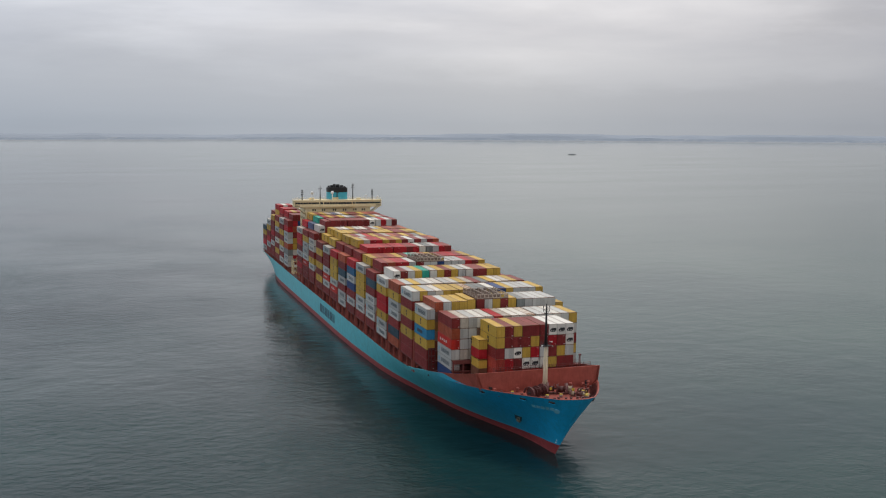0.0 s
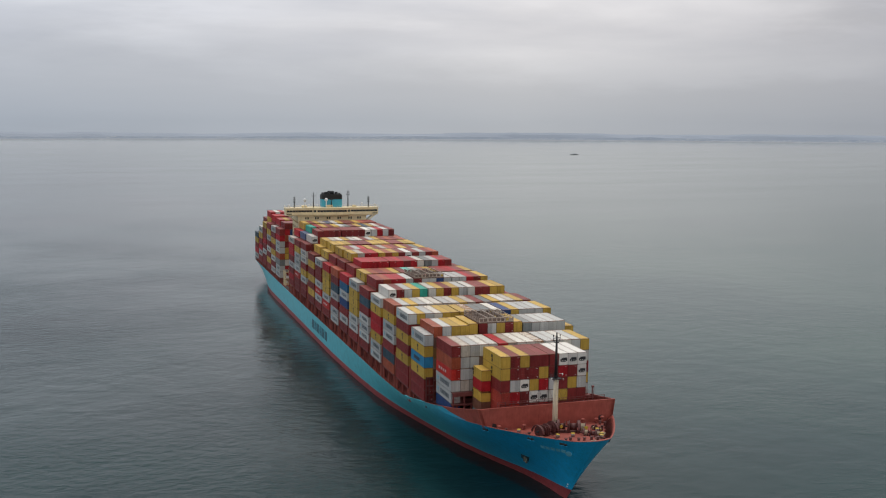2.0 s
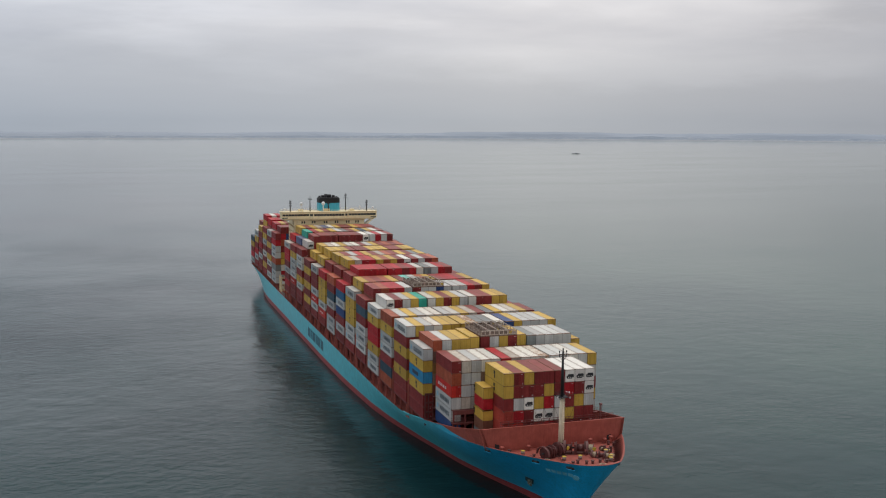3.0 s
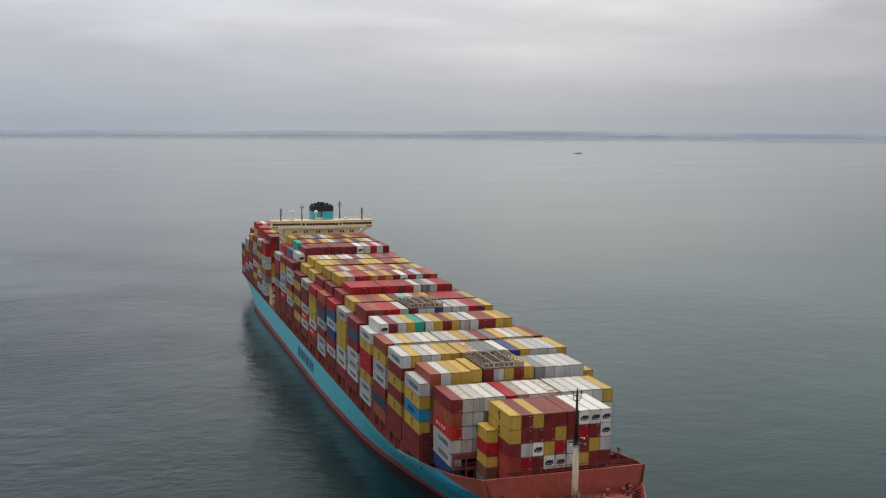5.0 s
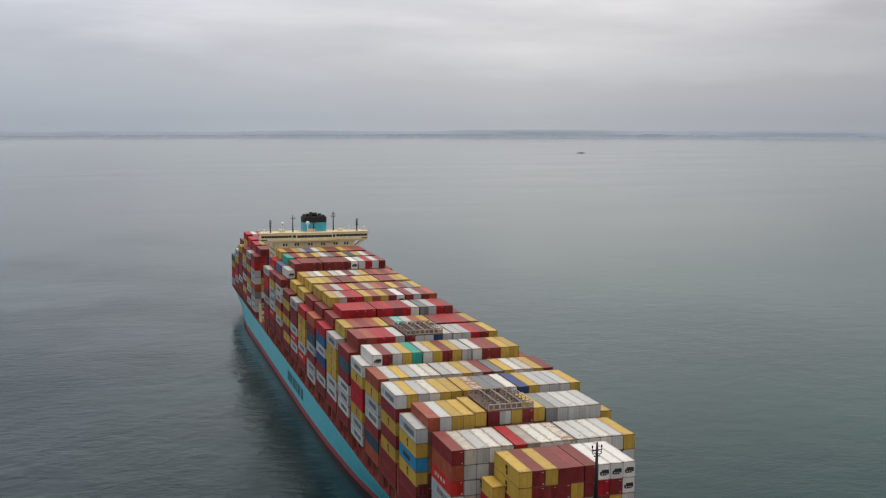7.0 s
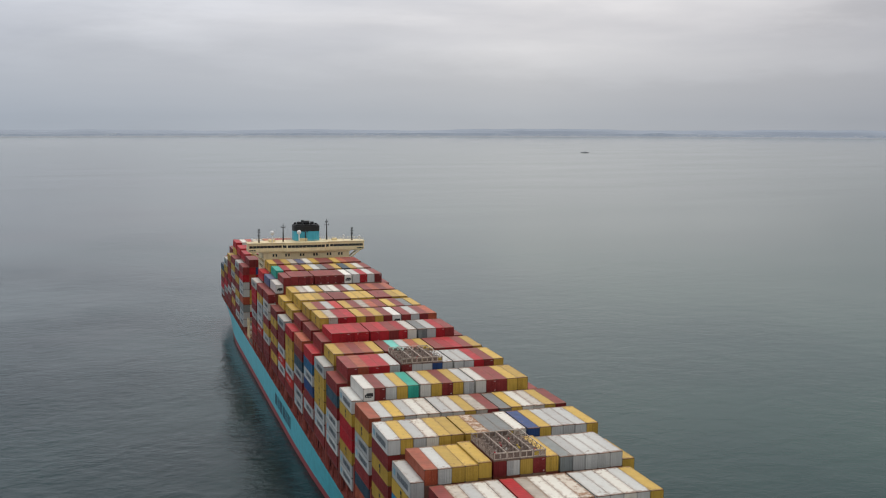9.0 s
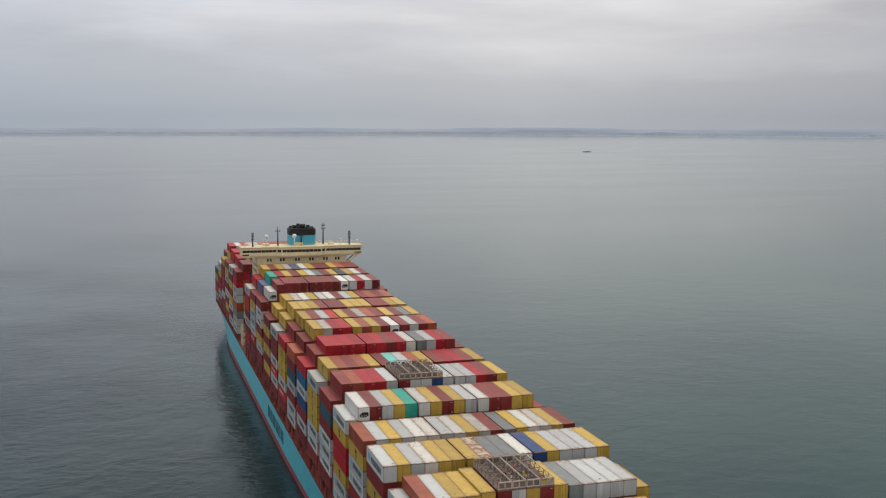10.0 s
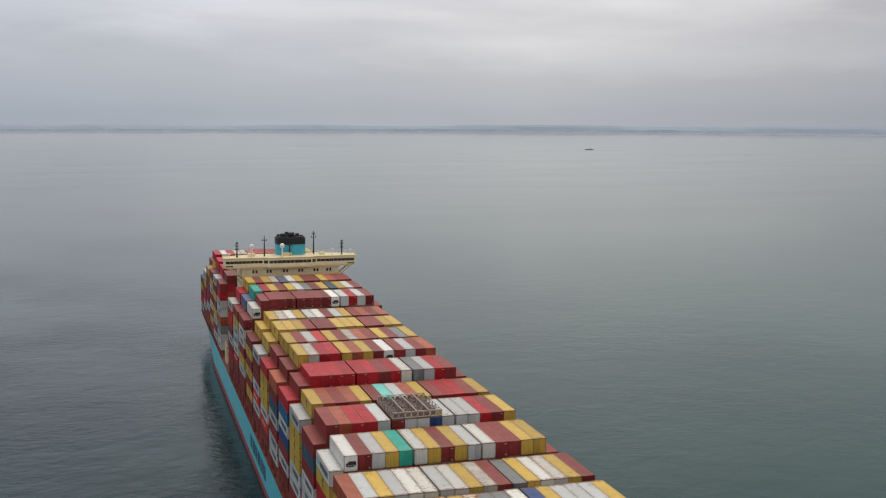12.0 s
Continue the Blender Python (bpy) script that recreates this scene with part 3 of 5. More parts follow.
def build_deck():
    m = Mesh()
    rows = []
    for d in DS:
        z = deck_z(d)
        p = hull_point(d, z)
        x = max(0.02, -p.x - (0.12 if d < 76 else 0.02))
        y = p.y + (0.35 if d < 3 else 0.15)
        rows.append([(-x, y, z), (-x * 0.4, y, z + 0.12), (x * 0.4, y, z + 0.12), (x, y, z)])
    m.grid(rows)
    part("main_deck", m, DECK_RED, ship, "oxide-red painted steel deck")
    # bulwark: an inner skin and a rounded rail on top of the shell
    for side, lo, hi, mat, lab in ((-1, 0, 37, DECK_RED, "oxide-red inner bulwark round the bow"), (1, 0, 37, DECK_RED, "oxide-red inner bulwark round the bow"),
                                   (-1, 34.4, 76, HULL_BLUE, "light blue bulwark abaft the forecastle"), (1, 34.4, 76, DECK_RED, "oxide-red inside of the bulwark")):
        rows, bb = [], Mesh()
        for d in [q for q in DS if lo <= q <= hi]:
            z = curve(d, TOP_Z)
            p = hull_point(d, z, side)
            inn = max(0.0, abs(p.x) - 0.28)
            y = p.y + (0.5 if d < 2 else 0.1)
            low = hull_point(d, deck_z(d), side)
            r = [(p.x, p.y, z), (p.x, p.y, z + 0.08), (side * inn, y, z + 0.08), (side * max(0.0, abs(low.x) - 0.22), low.y + 0.2, deck_z(d) - 0.05)]
            rows.append(r)
        bb.grid(rows)
        part("bulwark", bb, mat, ship, lab)
    # bulwark stays
    for side in (-1, 1):
        for d in (1.5, 3, 4.5, 6, 7.5, 9, 10.5, 12, 13.5, 15, 16.5, 18, 19.5, 21, 24, 27, 30, 34):
            z = curve(d, TOP_Z)
            p = hull_point(d, z, side)
            x, foot = p.x - side * 0.34, hull_point(d, deck_z(d), side).x - side * 0.3
            s = Mesh()
            k = len(s.v)
            for dy in (-0.06, 0.06):
                yl = hull_point(d, deck_z(d), side).y + 0.2
                s.v += [(x, p.y + 0.15 + dy, z), (x - side * 0.15, p.y + 0.15 + dy, z), (foot - side * 1.0, yl + dy, deck_z(d)), (foot, yl + dy, deck_z(d))]
            s.face((0, 1, 2, 3))
            s.face((7, 6, 5, 4))
            for i in range(4):
                j = (i + 1) % 4
                s.face((i, 4 + i, 4 + j, j))
            part("bulwark_stay", s, MACHINE, ship, "brown bulwark stay")


build_deck()


def build_breakwater():
    # the front wall, and the wings that run aft on the rail along both sides
    m = Mesh()
    top, low = [(-18.4, 27.1, 20.5), (-14.5, 27.0, 20.55), (0, 26.7, 20.65), (14.5, 27.0, 20.62), (17.3, 27.1, 20.6)], [(-17.0, 27.4, 16.3), (-14.5, 27.4, 15.0), (0, 27.2, 15.0), (14.5, 27.4, 15.0), (16.9, 27.4, 16.3)]
    back = [[(x * 0.985, y + 0.35, z) for x, y, z in r] for r in (low, top)]
    m.grid([low, top, back[1], back[0]])
    wall = part("breakwater", m, DECK_RED, ship, "oxide-red steel breakwater across the foredeck")
    for s in (-1, 1):
        up, foot = [], []
        for d, h, lean in ((23.8, 4.0, 1.75), (30, 3.1, 1.2), (36, 2.2, 0.7), (42, 1.5, 0.45), (48, 0.75, 0.25), (53, 0.3, 0.1), (57, 0.0, 0.0)):
            z = curve(d, TOP_Z)
            p = hull_point(d, z, s)
            foot.append((p.x - s * 0.12, p.y, z))
            up.append((p.x + s * lean * (0.75 if s < 0 else 0.15), p.y, z + h))
        w = Mesh()
        inn = [[(x - s * 0.3, y, z) for x, y, z in r] for r in (up, foot)]
        # the shell rises in blue over the after part of the wing
        share = (0.0, 0.0, 0.3, 0.9, 1.0, 1.0, 1.0)
        mid = [tuple(Vector(a).lerp(Vector(b), f)) for a, b, f in zip(foot, up, share)]
        w.grid([mid, up, inn[0], inn[1]])
        part("breakwater_wing", w, DECK_RED, ship, "oxide-red side plating abaft the breakwater")
        k = Mesh()
        k.smooth = True
        edge = [(x + s * 0.125, y, z - 0.03) for x, y, z in foot]
        over = [(x + s * 0.125 if f == 1.0 else x + s * 0.05, y, z + 0.02) for (x, y, z), f in zip(mid, share)]
        k.grid([edge[1:], over[1:]])
        part("top_strake", k, HULL_BLUE, hull_side, "light blue rounded top strake of the shell")
    for x in (-15, -12, -9, -6, -3, 0, 3, 6, 9, 12, 15):
        s = Mesh()
        s.box(x - 0.06, x + 0.06, 27.5, 28.7, 15, 20.2)
        part("stiffener", s, DECK_RED, wall)
    # openings stand as dark plates, their shade put into the colour
    for x, y, z in ((-14.0, 27.3, 16.3), (13.5, 27.3, 16.3)):
        part("doorway", Mesh().box(x - 0.5, x + 0.5, y - 0.04, y + 0.1, z - 0.7, z + 1.0), DARK_STEEL, wall, "dark opening in the breakwater")


build_breakwater()


FADED = paint("faded_bow_lettering", (0.20, 0.55, 0.70), 0.5, 0.2)


def build_hull_marks():
    # a pale round emblem near the stem, as a plain disc
    for side in (-1, 1):
        rim = [hull_point(2.9 + 0.75 * math.cos(k * math.pi / 5), 14.6 + 0.75 * math.sin(k * math.pi / 5), side) + Vector((side * 0.06, -0.06, 0)) for k in range(10)]
        disc = Mesh()
        disc.v += [tuple(q) for q in rim] + [tuple(q + Vector((-side * 0.1, 0.1, 0))) for q in rim]
        disc.face(range(10))
        for k in range(10):
            disc.face((k, 10 + k, 10 + (k + 1) % 10, (k + 1) % 10))
        part("emblem_disc", disc, FADED, hull_side, "faded pale round emblem on the bow")
    # lettering on the side, as plain bars
    for i in range(6):
        y = 183.4 + i * 5.0
        part("lettering_bar", Mesh().box(-21.46, -21.39, y, y + 1.3, 4.5, 8.0).box(-21.46, -21.39, y + 2.2, y + 3.5, 4.5, 8.0), NAVY, hull_side, "dark navy lettering block on the hull")
    # anchor pocket with its anchor
    for side in (-1, 1):
        c = hull_point(17.0, 8.2, side)
        a = Mesh()
        a.smooth = False
        p = [hull_point(17.0 + dd, 8.2 + dz, side) + Vector((side * 0.05, -0.05, 0)) for dd, dz in ((-1.5, 0.75), (1.0, 1.0), (2.0, -0.7), (-0.2, -1.2))]
        k = len(a.v)
        a.v += [tuple(q) for q in p] + [tuple(q + Vector((-side * 0.3, 0.3, 0))) for q in p]
        a.face((0, 1, 2, 3))
        for i in range(4):
            j = (i + 1) % 4
            a.face((i, 4 + i, 4 + j, j))
        # a flat plate; the shade of the recess is put into its dark colour
        pocket = part("anchor_pocket", a, plain("anchor_pocket_grime", (0.03, 0.075, 0.085), 0.7), hull_side, "dark recessed anchor pocket in the bow")
        an = Mesh()
        o = c + Vector((side * 0.2, -0.15, 0.1))
        an.tube(o + Vector((0, 0.3, 0.9)), o + Vector((0, 0.2, -1.0)), 0.2, 0.24)
        an.tube(o + Vector((0, -0.8, -0.9)), o + Vector((0, 1.0, -0.9)), 0.24, 0.24)
        an.tube(o + Vector((0, -0.8, -0.9)), o + Vector((side * 0.1, -0.9, 0.3)), 0.2, 0.06)
        an.tube(o + Vector((0, 1.0, -0.9)), o + Vector((side * 0.1, 1.1, 0.3)), 0.2, 0.06)
        part("anchor", an, plain("anchor_rust", (0.15, 0.15, 0.11), 0.8), pocket, "rusty anchor housed in its pocket")
        # mooring chocks under the rail
        for d in (4, 11.5, 24):
            z = curve(d, TOP_Z) - 1.1
            q, r = hull_point(d - 0.7, z, side), hull_point(d + 0.7, z, side)
            ch = Mesh()
            t = (r - q).normalized()
            outw = Vector((side * abs(t.y), -side * t.x * side * side if side < 0 else -t.x, 0)).normalized() * 0.1
            e = Vector((0, 0, 0.32))
            ch.mat = 0
            ch.tube(q + outw * 0.2, r + outw * 0.2, 0.34, 0.34, 8)
            part("mooring_chock", ch, DARK_STEEL, hull_side, "dark oval mooring chock in the bulwark")
            if side > 0:
                continue
            rim = Mesh()
            rim.tube(q - t * 0.2 + outw - e * 1.1, r + t * 0.2 + outw - e * 1.1, 0.1)
            rim.tube(q - t * 0.2 + outw + e * 1.1, r + t * 0.2 + outw + e * 1.1, 0.1)
            part("chock_rim", rim, HULL_BLUE, hull_side)
        # draught marks and pale lettering on the bow
        for i in range(2):
            q = hull_point(1.6, 4.4 + i * 0.75, side)
            part("draught_mark", Mesh().box(q.x - 0.12, q.x + 0.12, q.y - 0.25, q.y + 0.2, q.z, q.z + 0.3), PALE, hull_side)
    for i in range(5):
        q, r = hull_point(3.6 + i * 1.3, 14.6 - 0.1 * i), hull_point(4.6 + i * 1.3, 14.6 - 0.1 * i)
        q2, r2 = hull_point(3.6 + i * 1.3, 15.5 - 0.1 * i), hull_point(4.6 + i * 1.3, 15.5 - 0.1 * i)
        m = Mesh()
        o = Vector((-0.05, -0.05, 0))
        m.grid([[q + o, r + o], [q2 + o, r2 + o]])
        part("name_bar", m, FADED, hull_side, "faded pale lettering block on the bow")


build_hull_marks()

# ---- bays: distance aft, tops by column, colours from the top down ----
BAYS = [
    # y, base, first column, colours across the top, height of the top
    (30.9, 17.2, -4, "ynynnnWWW", 31.73),
    (45.13, 14.3, -7, "nugewrewwuggwgy", 31.77),
    (59.93, BASE, -7, "ogyyyngynydgggg", 33.72),
    (75.02, BASE, -8, "gygmyyyvddwkygggy", 34.5),
    (89.81, BASE, -8, "ogygwmgwyendywmyn", 34.4),
    (104.94, BASE, -7, "Wngytwynygwnnyy", 36.36),
    (120.08, BASE, -7, "norrgnggkgggrny", 37.24),
    (135, BASE, -7, "yonoynqgoynrrny", 37.07),
    (149.87, BASE, -6, "rrrrrrnrwdgrn", 38.9),
    (165.06, BASE, -6, "yerryoynWngno", 39.9),
    (180.1, BASE, -6, "yngxyneonyndy", 39.6),
    (194.6, BASE, -6, "yyynnnyyynnyy", 39.7),
    (209.2, BASE, -6, "yewywwngynono", 39.6),
    (226, BASE, -6, "nnnnnnnnWgrgn", 41.9),
    (240.9, BASE, -6, "trynygdnybywn", 41.9),
    (255.7, BASE, -6, "ynyefwynnyonn", 42.0),
    (292.9, 12.6, -7, "nnnrynongyrnngr", 38.6),
    (307.2, 12.6, -7, "ryngronwynrogyn", 38.9),
    (321.5, 12.6, -7, "rrnwrogynrnyogr", 39.4),
    (335.8, 12.6, -7, "rwreeorrrnwnony", 40.1),
    (350.1, 12.6, -7, "nrygnodnrygnoyn", 35.6),
    (364.6, 12.6, -7, "rnygnodnrygnoyn", 29.5),
]
# outer stacks, lower than the rest: bay -> column -> (height, colours from the top down)
SIDES = {
    2: {-8: (31.7, "gycynn"), 8: (32.2, "yngnyn")},
    5: {-8: (33.8, "gyrryggn"), 8: (33.6, "nygnorn")},
    6: {-8: (33.8, "nbngggn"), 8: (33.6, "ynrgnyn")},
    7: {-8: (34.05, "gyyyggn"), 8: (33.4, "nygnynr")},
    8: {-8: (34.0, "ragkngn"), -7: (36.9, "nnynrgnn"), 7: (36.7, "nrnygnno"), 8: (33.5, "nygnrny")},
    9: {-8: (34.0, "onbgngg"), -7: (36.8, "nynrngnn"), 7: (36.6, "ongynrny"), 8: (33.5, "rygnony")},
    10: {-8: (33.6, "ryyygxn"), -7: (36.6, "nynrngnn"), 7: (36.4, "yngnrnyn"), 8: (33.2, "nygrnyn")},
    11: {-8: (33.6, "gnngxgn"), -7: (36.8, "ynnrygnn"), 7: (36.3, "rngynryn"), 8: (33.2, "ygnnyrn")},
    12: {-8: (33.9, "nynynyn"), -7: (37.0, "yrnngnyn"), 7: (36.3, "yngnnrny"), 8: (33.2, "nrygnyn")},
    13: {-8: (36.3, "nwwnygnn"), -7: (39.4, "Wnrgynnrn"), 7: (38.8, "nygrnonnn"), 8: (35.8, "ongynrnn")},
    14: {-8: (35.9, "nygggxnn"), -7: (39.1, "fnrgynnrn"), 7: (38.6, "nygrnonnn"), 8: (35.6, "nrgynynn")},
    15: {-8: (35.7, "wrrngnrn"), -7: (38.8, "rnrgynnrn"), 7: (38.5, "ygnrnonnn"), 8: (35.4, "yngrnonn")},
    16: {-8: (35.8, "nrggodgg"), 8: (35.4, "ngryngno")},
    17: {-8: (35.3, "gnynygng"), 8: (35.0, "nygrnogn")},
    18: {-8: (35.3, "nygnwnyn"), 8: (35.0, "rngynnog")},
    19: {-8: (34.4, "ynnrngnn"), 8: (34.2, "ngrynonn")},
    20: {-8: (31.0, "gynrgnn"), 8: (30.8, "nygrngn")},
    21: {-8: (26.5, "bynrg"), 8: (26.4, "gnryn")},
}
# faces that show from the top down, where they are known: (bay, column) -> colours
SHOWN = {
    (0, -4): "yynjj", (0, -3): "nngrx", (0, -2): "ynWnn", (0, -1): "nnyWn", (0, 0): "nyrWr", (0, 1): "nngwn", (0, 2): "Wrnyn", (0, 3): "Wnynn", (0, 4): "WWgnn",
    (1, -7): "noxggk", (1, -6): "eggenn", (1, -5): "gggenn", (1, -4): "wggnny", (1, 7): "ygnygn", (2, -7): "okygnrn", (2, -6): "gkyngnr",
    (3, -8): "gnynynn", (4, -8): "oyggnbo", (3, 8): "ygnyrng", (4, 8): "nygnryn", (5, -7): "Wngynrng", (16, -6): "nkrgnogng",
}


# ---- containers ----


def column_x(bay, c):
    """The columns stand close together on three hatch covers, with a wider gap between the covers."""
    if bay == 0:
        return c * 2.475 + (0.06 if c > 0 else -0.06)
    if abs(c) <= 2:
        return c * 2.462
    return math.copysign(8 * PITCH - (8 - abs(c)) * 2.462, c)


def corrugated(m, fixed, lo, hi, z0, z1, axis, ribs, depth, sign):
    """A wall of trapezoid ribs: along y at x = fixed, or along x at y = fixed."""
    step = (hi - lo) / ribs
    pts = []
    for i in range(ribs):
        a = lo + i * step
        pts += [(a, 0), (a + 0.32 * step, 0), (a + 0.5 * step, depth), (a + 0.82 * step, depth)]
    pts.append((hi, 0))
    rows = [[(fixed - sign * d, p, z) if axis == "y" else (p, fixed - sign * d, z) for p, d in pts] for z in (z0, z1)]
    if (axis == "y") == (sign > 0):
        rows = rows[::-1]
    m.grid(rows[::-1])


H = 2.896


def container_mesh(kind, length):
    """kind: dry, door (a plain recessed end for doors), reefer (smooth walls), core (hidden inside the stack)."""
    m = Mesh()
    w = WIDE / 2
    if kind == "core":
        return m.box(-w, w, 0, length, 0.01, H - 0.01)
    for s in (-1, 1):
        for y in (0, length - 0.16):
            m.box(min(s * w, s * (w - 0.14)), max(s * w, s * (w - 0.14)), y, y + 0.16, 0.12, H - 0.12)
        x0, x1 = min(s * w, s * (w - 0.07)), max(s * w, s * (w - 0.07))
        m.box(x0, x1, 0.16, length - 0.16, 0.02, 0.17)
        m.box(x0, x1, 0.16, length - 0.16, H - 0.1, H)
        if kind == "reefer":
            m.grid([[(s * (w - 0.02), 0.16, z), (s * (w - 0.02), length - 0.16, z)][::s] for z in (0.17, H - 0.1)])
        else:
            corrugated(m, s * (w - 0.015), 0.16, length - 0.16, 0.17, H - 0.1, "y", int(length * 2), 0.032, s)
    for y in (0, length):
        s = -1 if y == 0 else 1
        y0, y1 = (0, 0.1) if y == 0 else (length - 0.1, length)
        m.box(-w + 0.14, w - 0.14, y0, y1, 0.02, 0.16)
        m.box(-w + 0.14, w - 0.14, y0, y1, H - 0.12, H)
        if kind == "dry" or y > 0:
            corrugated(m, y - s * 0.03, -w + 0.14, w - 0.14, 0.16, H - 0.12, "x", 6, 0.013, s)
        else:
            m.grid([[(w - 0.14, 0.09, z), (-w + 0.14, 0.09, z)] for z in (0.16, H - 0.12)])
    # roof with shallow presses
    n = int(length * 1.1)
    pts = [(0.1, H - 0.02)]
    for i in range(n):
        a = 0.3 + (length - 0.6) * i / n
        st = (length - 0.6) / n
        pts += [(a, H - 0.02), (a + 0.2 * st, H - 0.012), (a + 0.65 * st, H - 0.012), (a + 0.85 * st, H - 0.02)]
    pts.append((length - 0.1, H - 0.02))
    if kind == "reefer":
        pts = [pts[0], pts[-1]]
    m.grid([[(x, y, z) for x in (-w + 0.06, w - 0.06)] for y, z in pts])
    m.face([len(m.v) + i for i in range(4)])
    m.v += [(w - 0.05, 0.1, 0.03), (-w + 0.05, 0.1, 0.03), (-w + 0.05, length - 0.1, 0.03), (w - 0.05, length - 0.1, 0.03)]
    m.mat = 1
    for x in (-w - 0.004, w - 0.174):
        for y in (-0.004, length - 0.176):
            for z in (0.0, H - 0.115):
                m.box(x, x + 0.178, y, y + 0.18, z, z + 0.119)
    return m


def reefer_unit():
    """The cooling machine in the end of a refrigerated container."""
    m = Mesh()
    m.mat = 0
    m.box(-1.02, 1.02, 0.0, 0.08, 0.2, 2.74)
    m.mat = 1
    top = [(-0.86, 1.0), (-0.86, 1.5), (-0.55, 1.52), (-0.45, 1.84), (0.8, 1.84), (0.92, 1.7), (0.92, 1.05), (0.6, 1.02), (0.56, 0.82), (-0.6, 0.82)]
    k = len(m.v)
    m.v += [(x, y, z) for y in (-0.03, 0.02) for x, z in top]
    m.face([k + i for i in range(10)])
    for i in range(10):
        m.face((k + i, k + 10 + i, k + 10 + (i + 1) % 10, k + (i + 1) % 10))
    m.mat = 0
    m.tube((-0.42, -0.06, 1.12), (-0.42, -0.02, 1.12), 0.12, 0.12, 12)
    m.tube((0.06, -0.06, 1.10), (0.06, -0.02, 1.10), 0.10, 0.10, 12)
    m.box(0.40, 0.54, -0.06, -0.02, 1.04, 1.2)
    return m


def door_leaf(s):
    m = Mesh()
    x0, x1 = sorted((s * 0.02, s * 1.07))
    m.box(x0, x1, 0.02, 0.075, 0.17, H - 0.13)
    for k in range(4):
        z = 0.35 + k * 0.6
        m.box(x0 + 0.1, x1 - 0.1, 0.0, 0.03, z, z + 0.42)
    return m


def lock_bar(x):
    m = Mesh()
    m.tube((x, -0.02, 0.12), (x, -0.02, H - 0.1), 0.028, 0.028, 6)
    for z in (0.4, 1.2, 1.9, 2.5):
        m.box(x - 0.06, x + 0.06, -0.05, 0.02, z, z + 0.08)
    m.box(x - 0.02, x + 0.32, -0.06, -0.03, 1.05, 1.11)
    return m


BODY, SHARED = {}, {}


def shared(key, make, *mats):
    if key not in SHARED:
        SHARED[key] = make().data(key.split("/")[0], *mats)
    return SHARED[key]


def body_mesh(kind, tint, length):
    key = (kind, tint, length)
    if key not in BODY:
        base = (kind, length)
        if base not in BODY:
            BODY[base] = container_mesh(kind, length)
        BODY[key] = BODY[base].data("container_body", TINT[tint], CASTING)
    return BODY[key]


FIRST = {}
WORDS = {"dry": "corrugated steel shipping container", "door": "steel shipping container with its doors towards the bow", "reefer": "smooth-walled refrigerated container with a cooling unit",
         }


def markings(ob, tint, length):
    """Owners' marks on the long sides, as plain blocks."""
    w = WIDE / 2
    for s in (-1, 1):
        x0, x1 = sorted((s * (w + 0.004), s * (w + 0.016)))
        if tint in "gwWm":
            part("marking_square", shared("marking_square/%d" % s, lambda: Mesh().box(x0, x1, length - 2.3, length - 1.0, 0.85, 2.05), LABEL_BLUE), None, ob, "light blue square mark")
            for i in range(6):
                y = length - 3.6 - i * 1.2
                part("marking_bar", shared("marking_bar/%d%d" % (s, i), lambda: Mesh().box(x0, x1, y - 0.85, y - 0.56, 0.85, 2.0).box(x0, x1, y - 0.29, y, 0.85, 2.0), LABEL_DARK), None, ob, "dark lettering block")
        elif tint == "y":
            part("marking_block", shared("marking_block/%d" % s, lambda: Mesh().box(x0, x1, 5.55, 6.55, 1.55, 2.3).box(x0, x1, 5.55, 6.2, 0.6, 1.4), LABEL_YB), None, ob, "black emblem block")
        elif tint == "c":
            part("marking_block", shared("marking_blue/%d" % s, lambda: Mesh().box(x0, x1, 4.2, 9.4, 0.9, 1.85), NAVY), None, ob, "dark blue lettering block")
        elif tint == "x":
            for i in range(4):
                y = length - 2.0 - i * 1.7
                part("marking_bar", shared("marking_pale/%d%d" % (s, i), lambda: Mesh().box(x0, x1, y - 1.1, y - 0.75, 1.0 + 0.1 * (i % 2), 1.75).box(x0, x1, y - 0.5, y - 0.2, 1.0, 1.75), LABEL_WHITE), None, ob, "white lettering block")


def container(kind, tint, length, place, marked):
    key = (kind, tint, length, marked)
    if key in FIRST:
        return copy_thing(FIRST[key], place)
    ob = new(TINTS[tint][0].replace(" ", "_").replace("-", "_") + "_container", body_mesh(kind, tint, length))
    ob.matrix_basis = place
    size = "twenty-foot " if length < 10 else ""
    tagged(ob, "%s %s%s" % (TINTS[tint][0], size, WORDS[kind]), "container", "containers stacked on the ship")
    if kind == "door":
        for s in (-1, 1):
            leaf = part("door", shared("door/%s%d" % (tint, s), lambda: door_leaf(s), TINT[tint]), None, ob)
            for x in (0.28, 0.8):
                part("locking_bar", shared("locking_bar/%s%d%g" % (tint, s, x), lambda: lock_bar(s * x), TINT[tint]), None, leaf)
    if tint in "nrx" and kind == "door":
        part("number_plate", shared("number_plate/e", lambda: Mesh().box(0.5, 0.92, -0.02, 0.03, 2.44, 2.52), LABEL_WHITE), None, ob, "small white marking bar")
        part("data_plate", shared("data_plate/e", lambda: Mesh().box(0.70, 0.94, -0.02, 0.03, 0.28, 0.52), LABEL_WHITE), None, ob, "small pale data plate")
    if kind == "reefer":
        part("refrigeration_unit", shared("refrigeration_unit", reefer_unit, TINT["W"], REEFER_DARK), None, ob, "dark cooling machinery in the end wall")
    if marked:
        markings(ob, tint, length)
    FIRST[key] = ob
    return ob


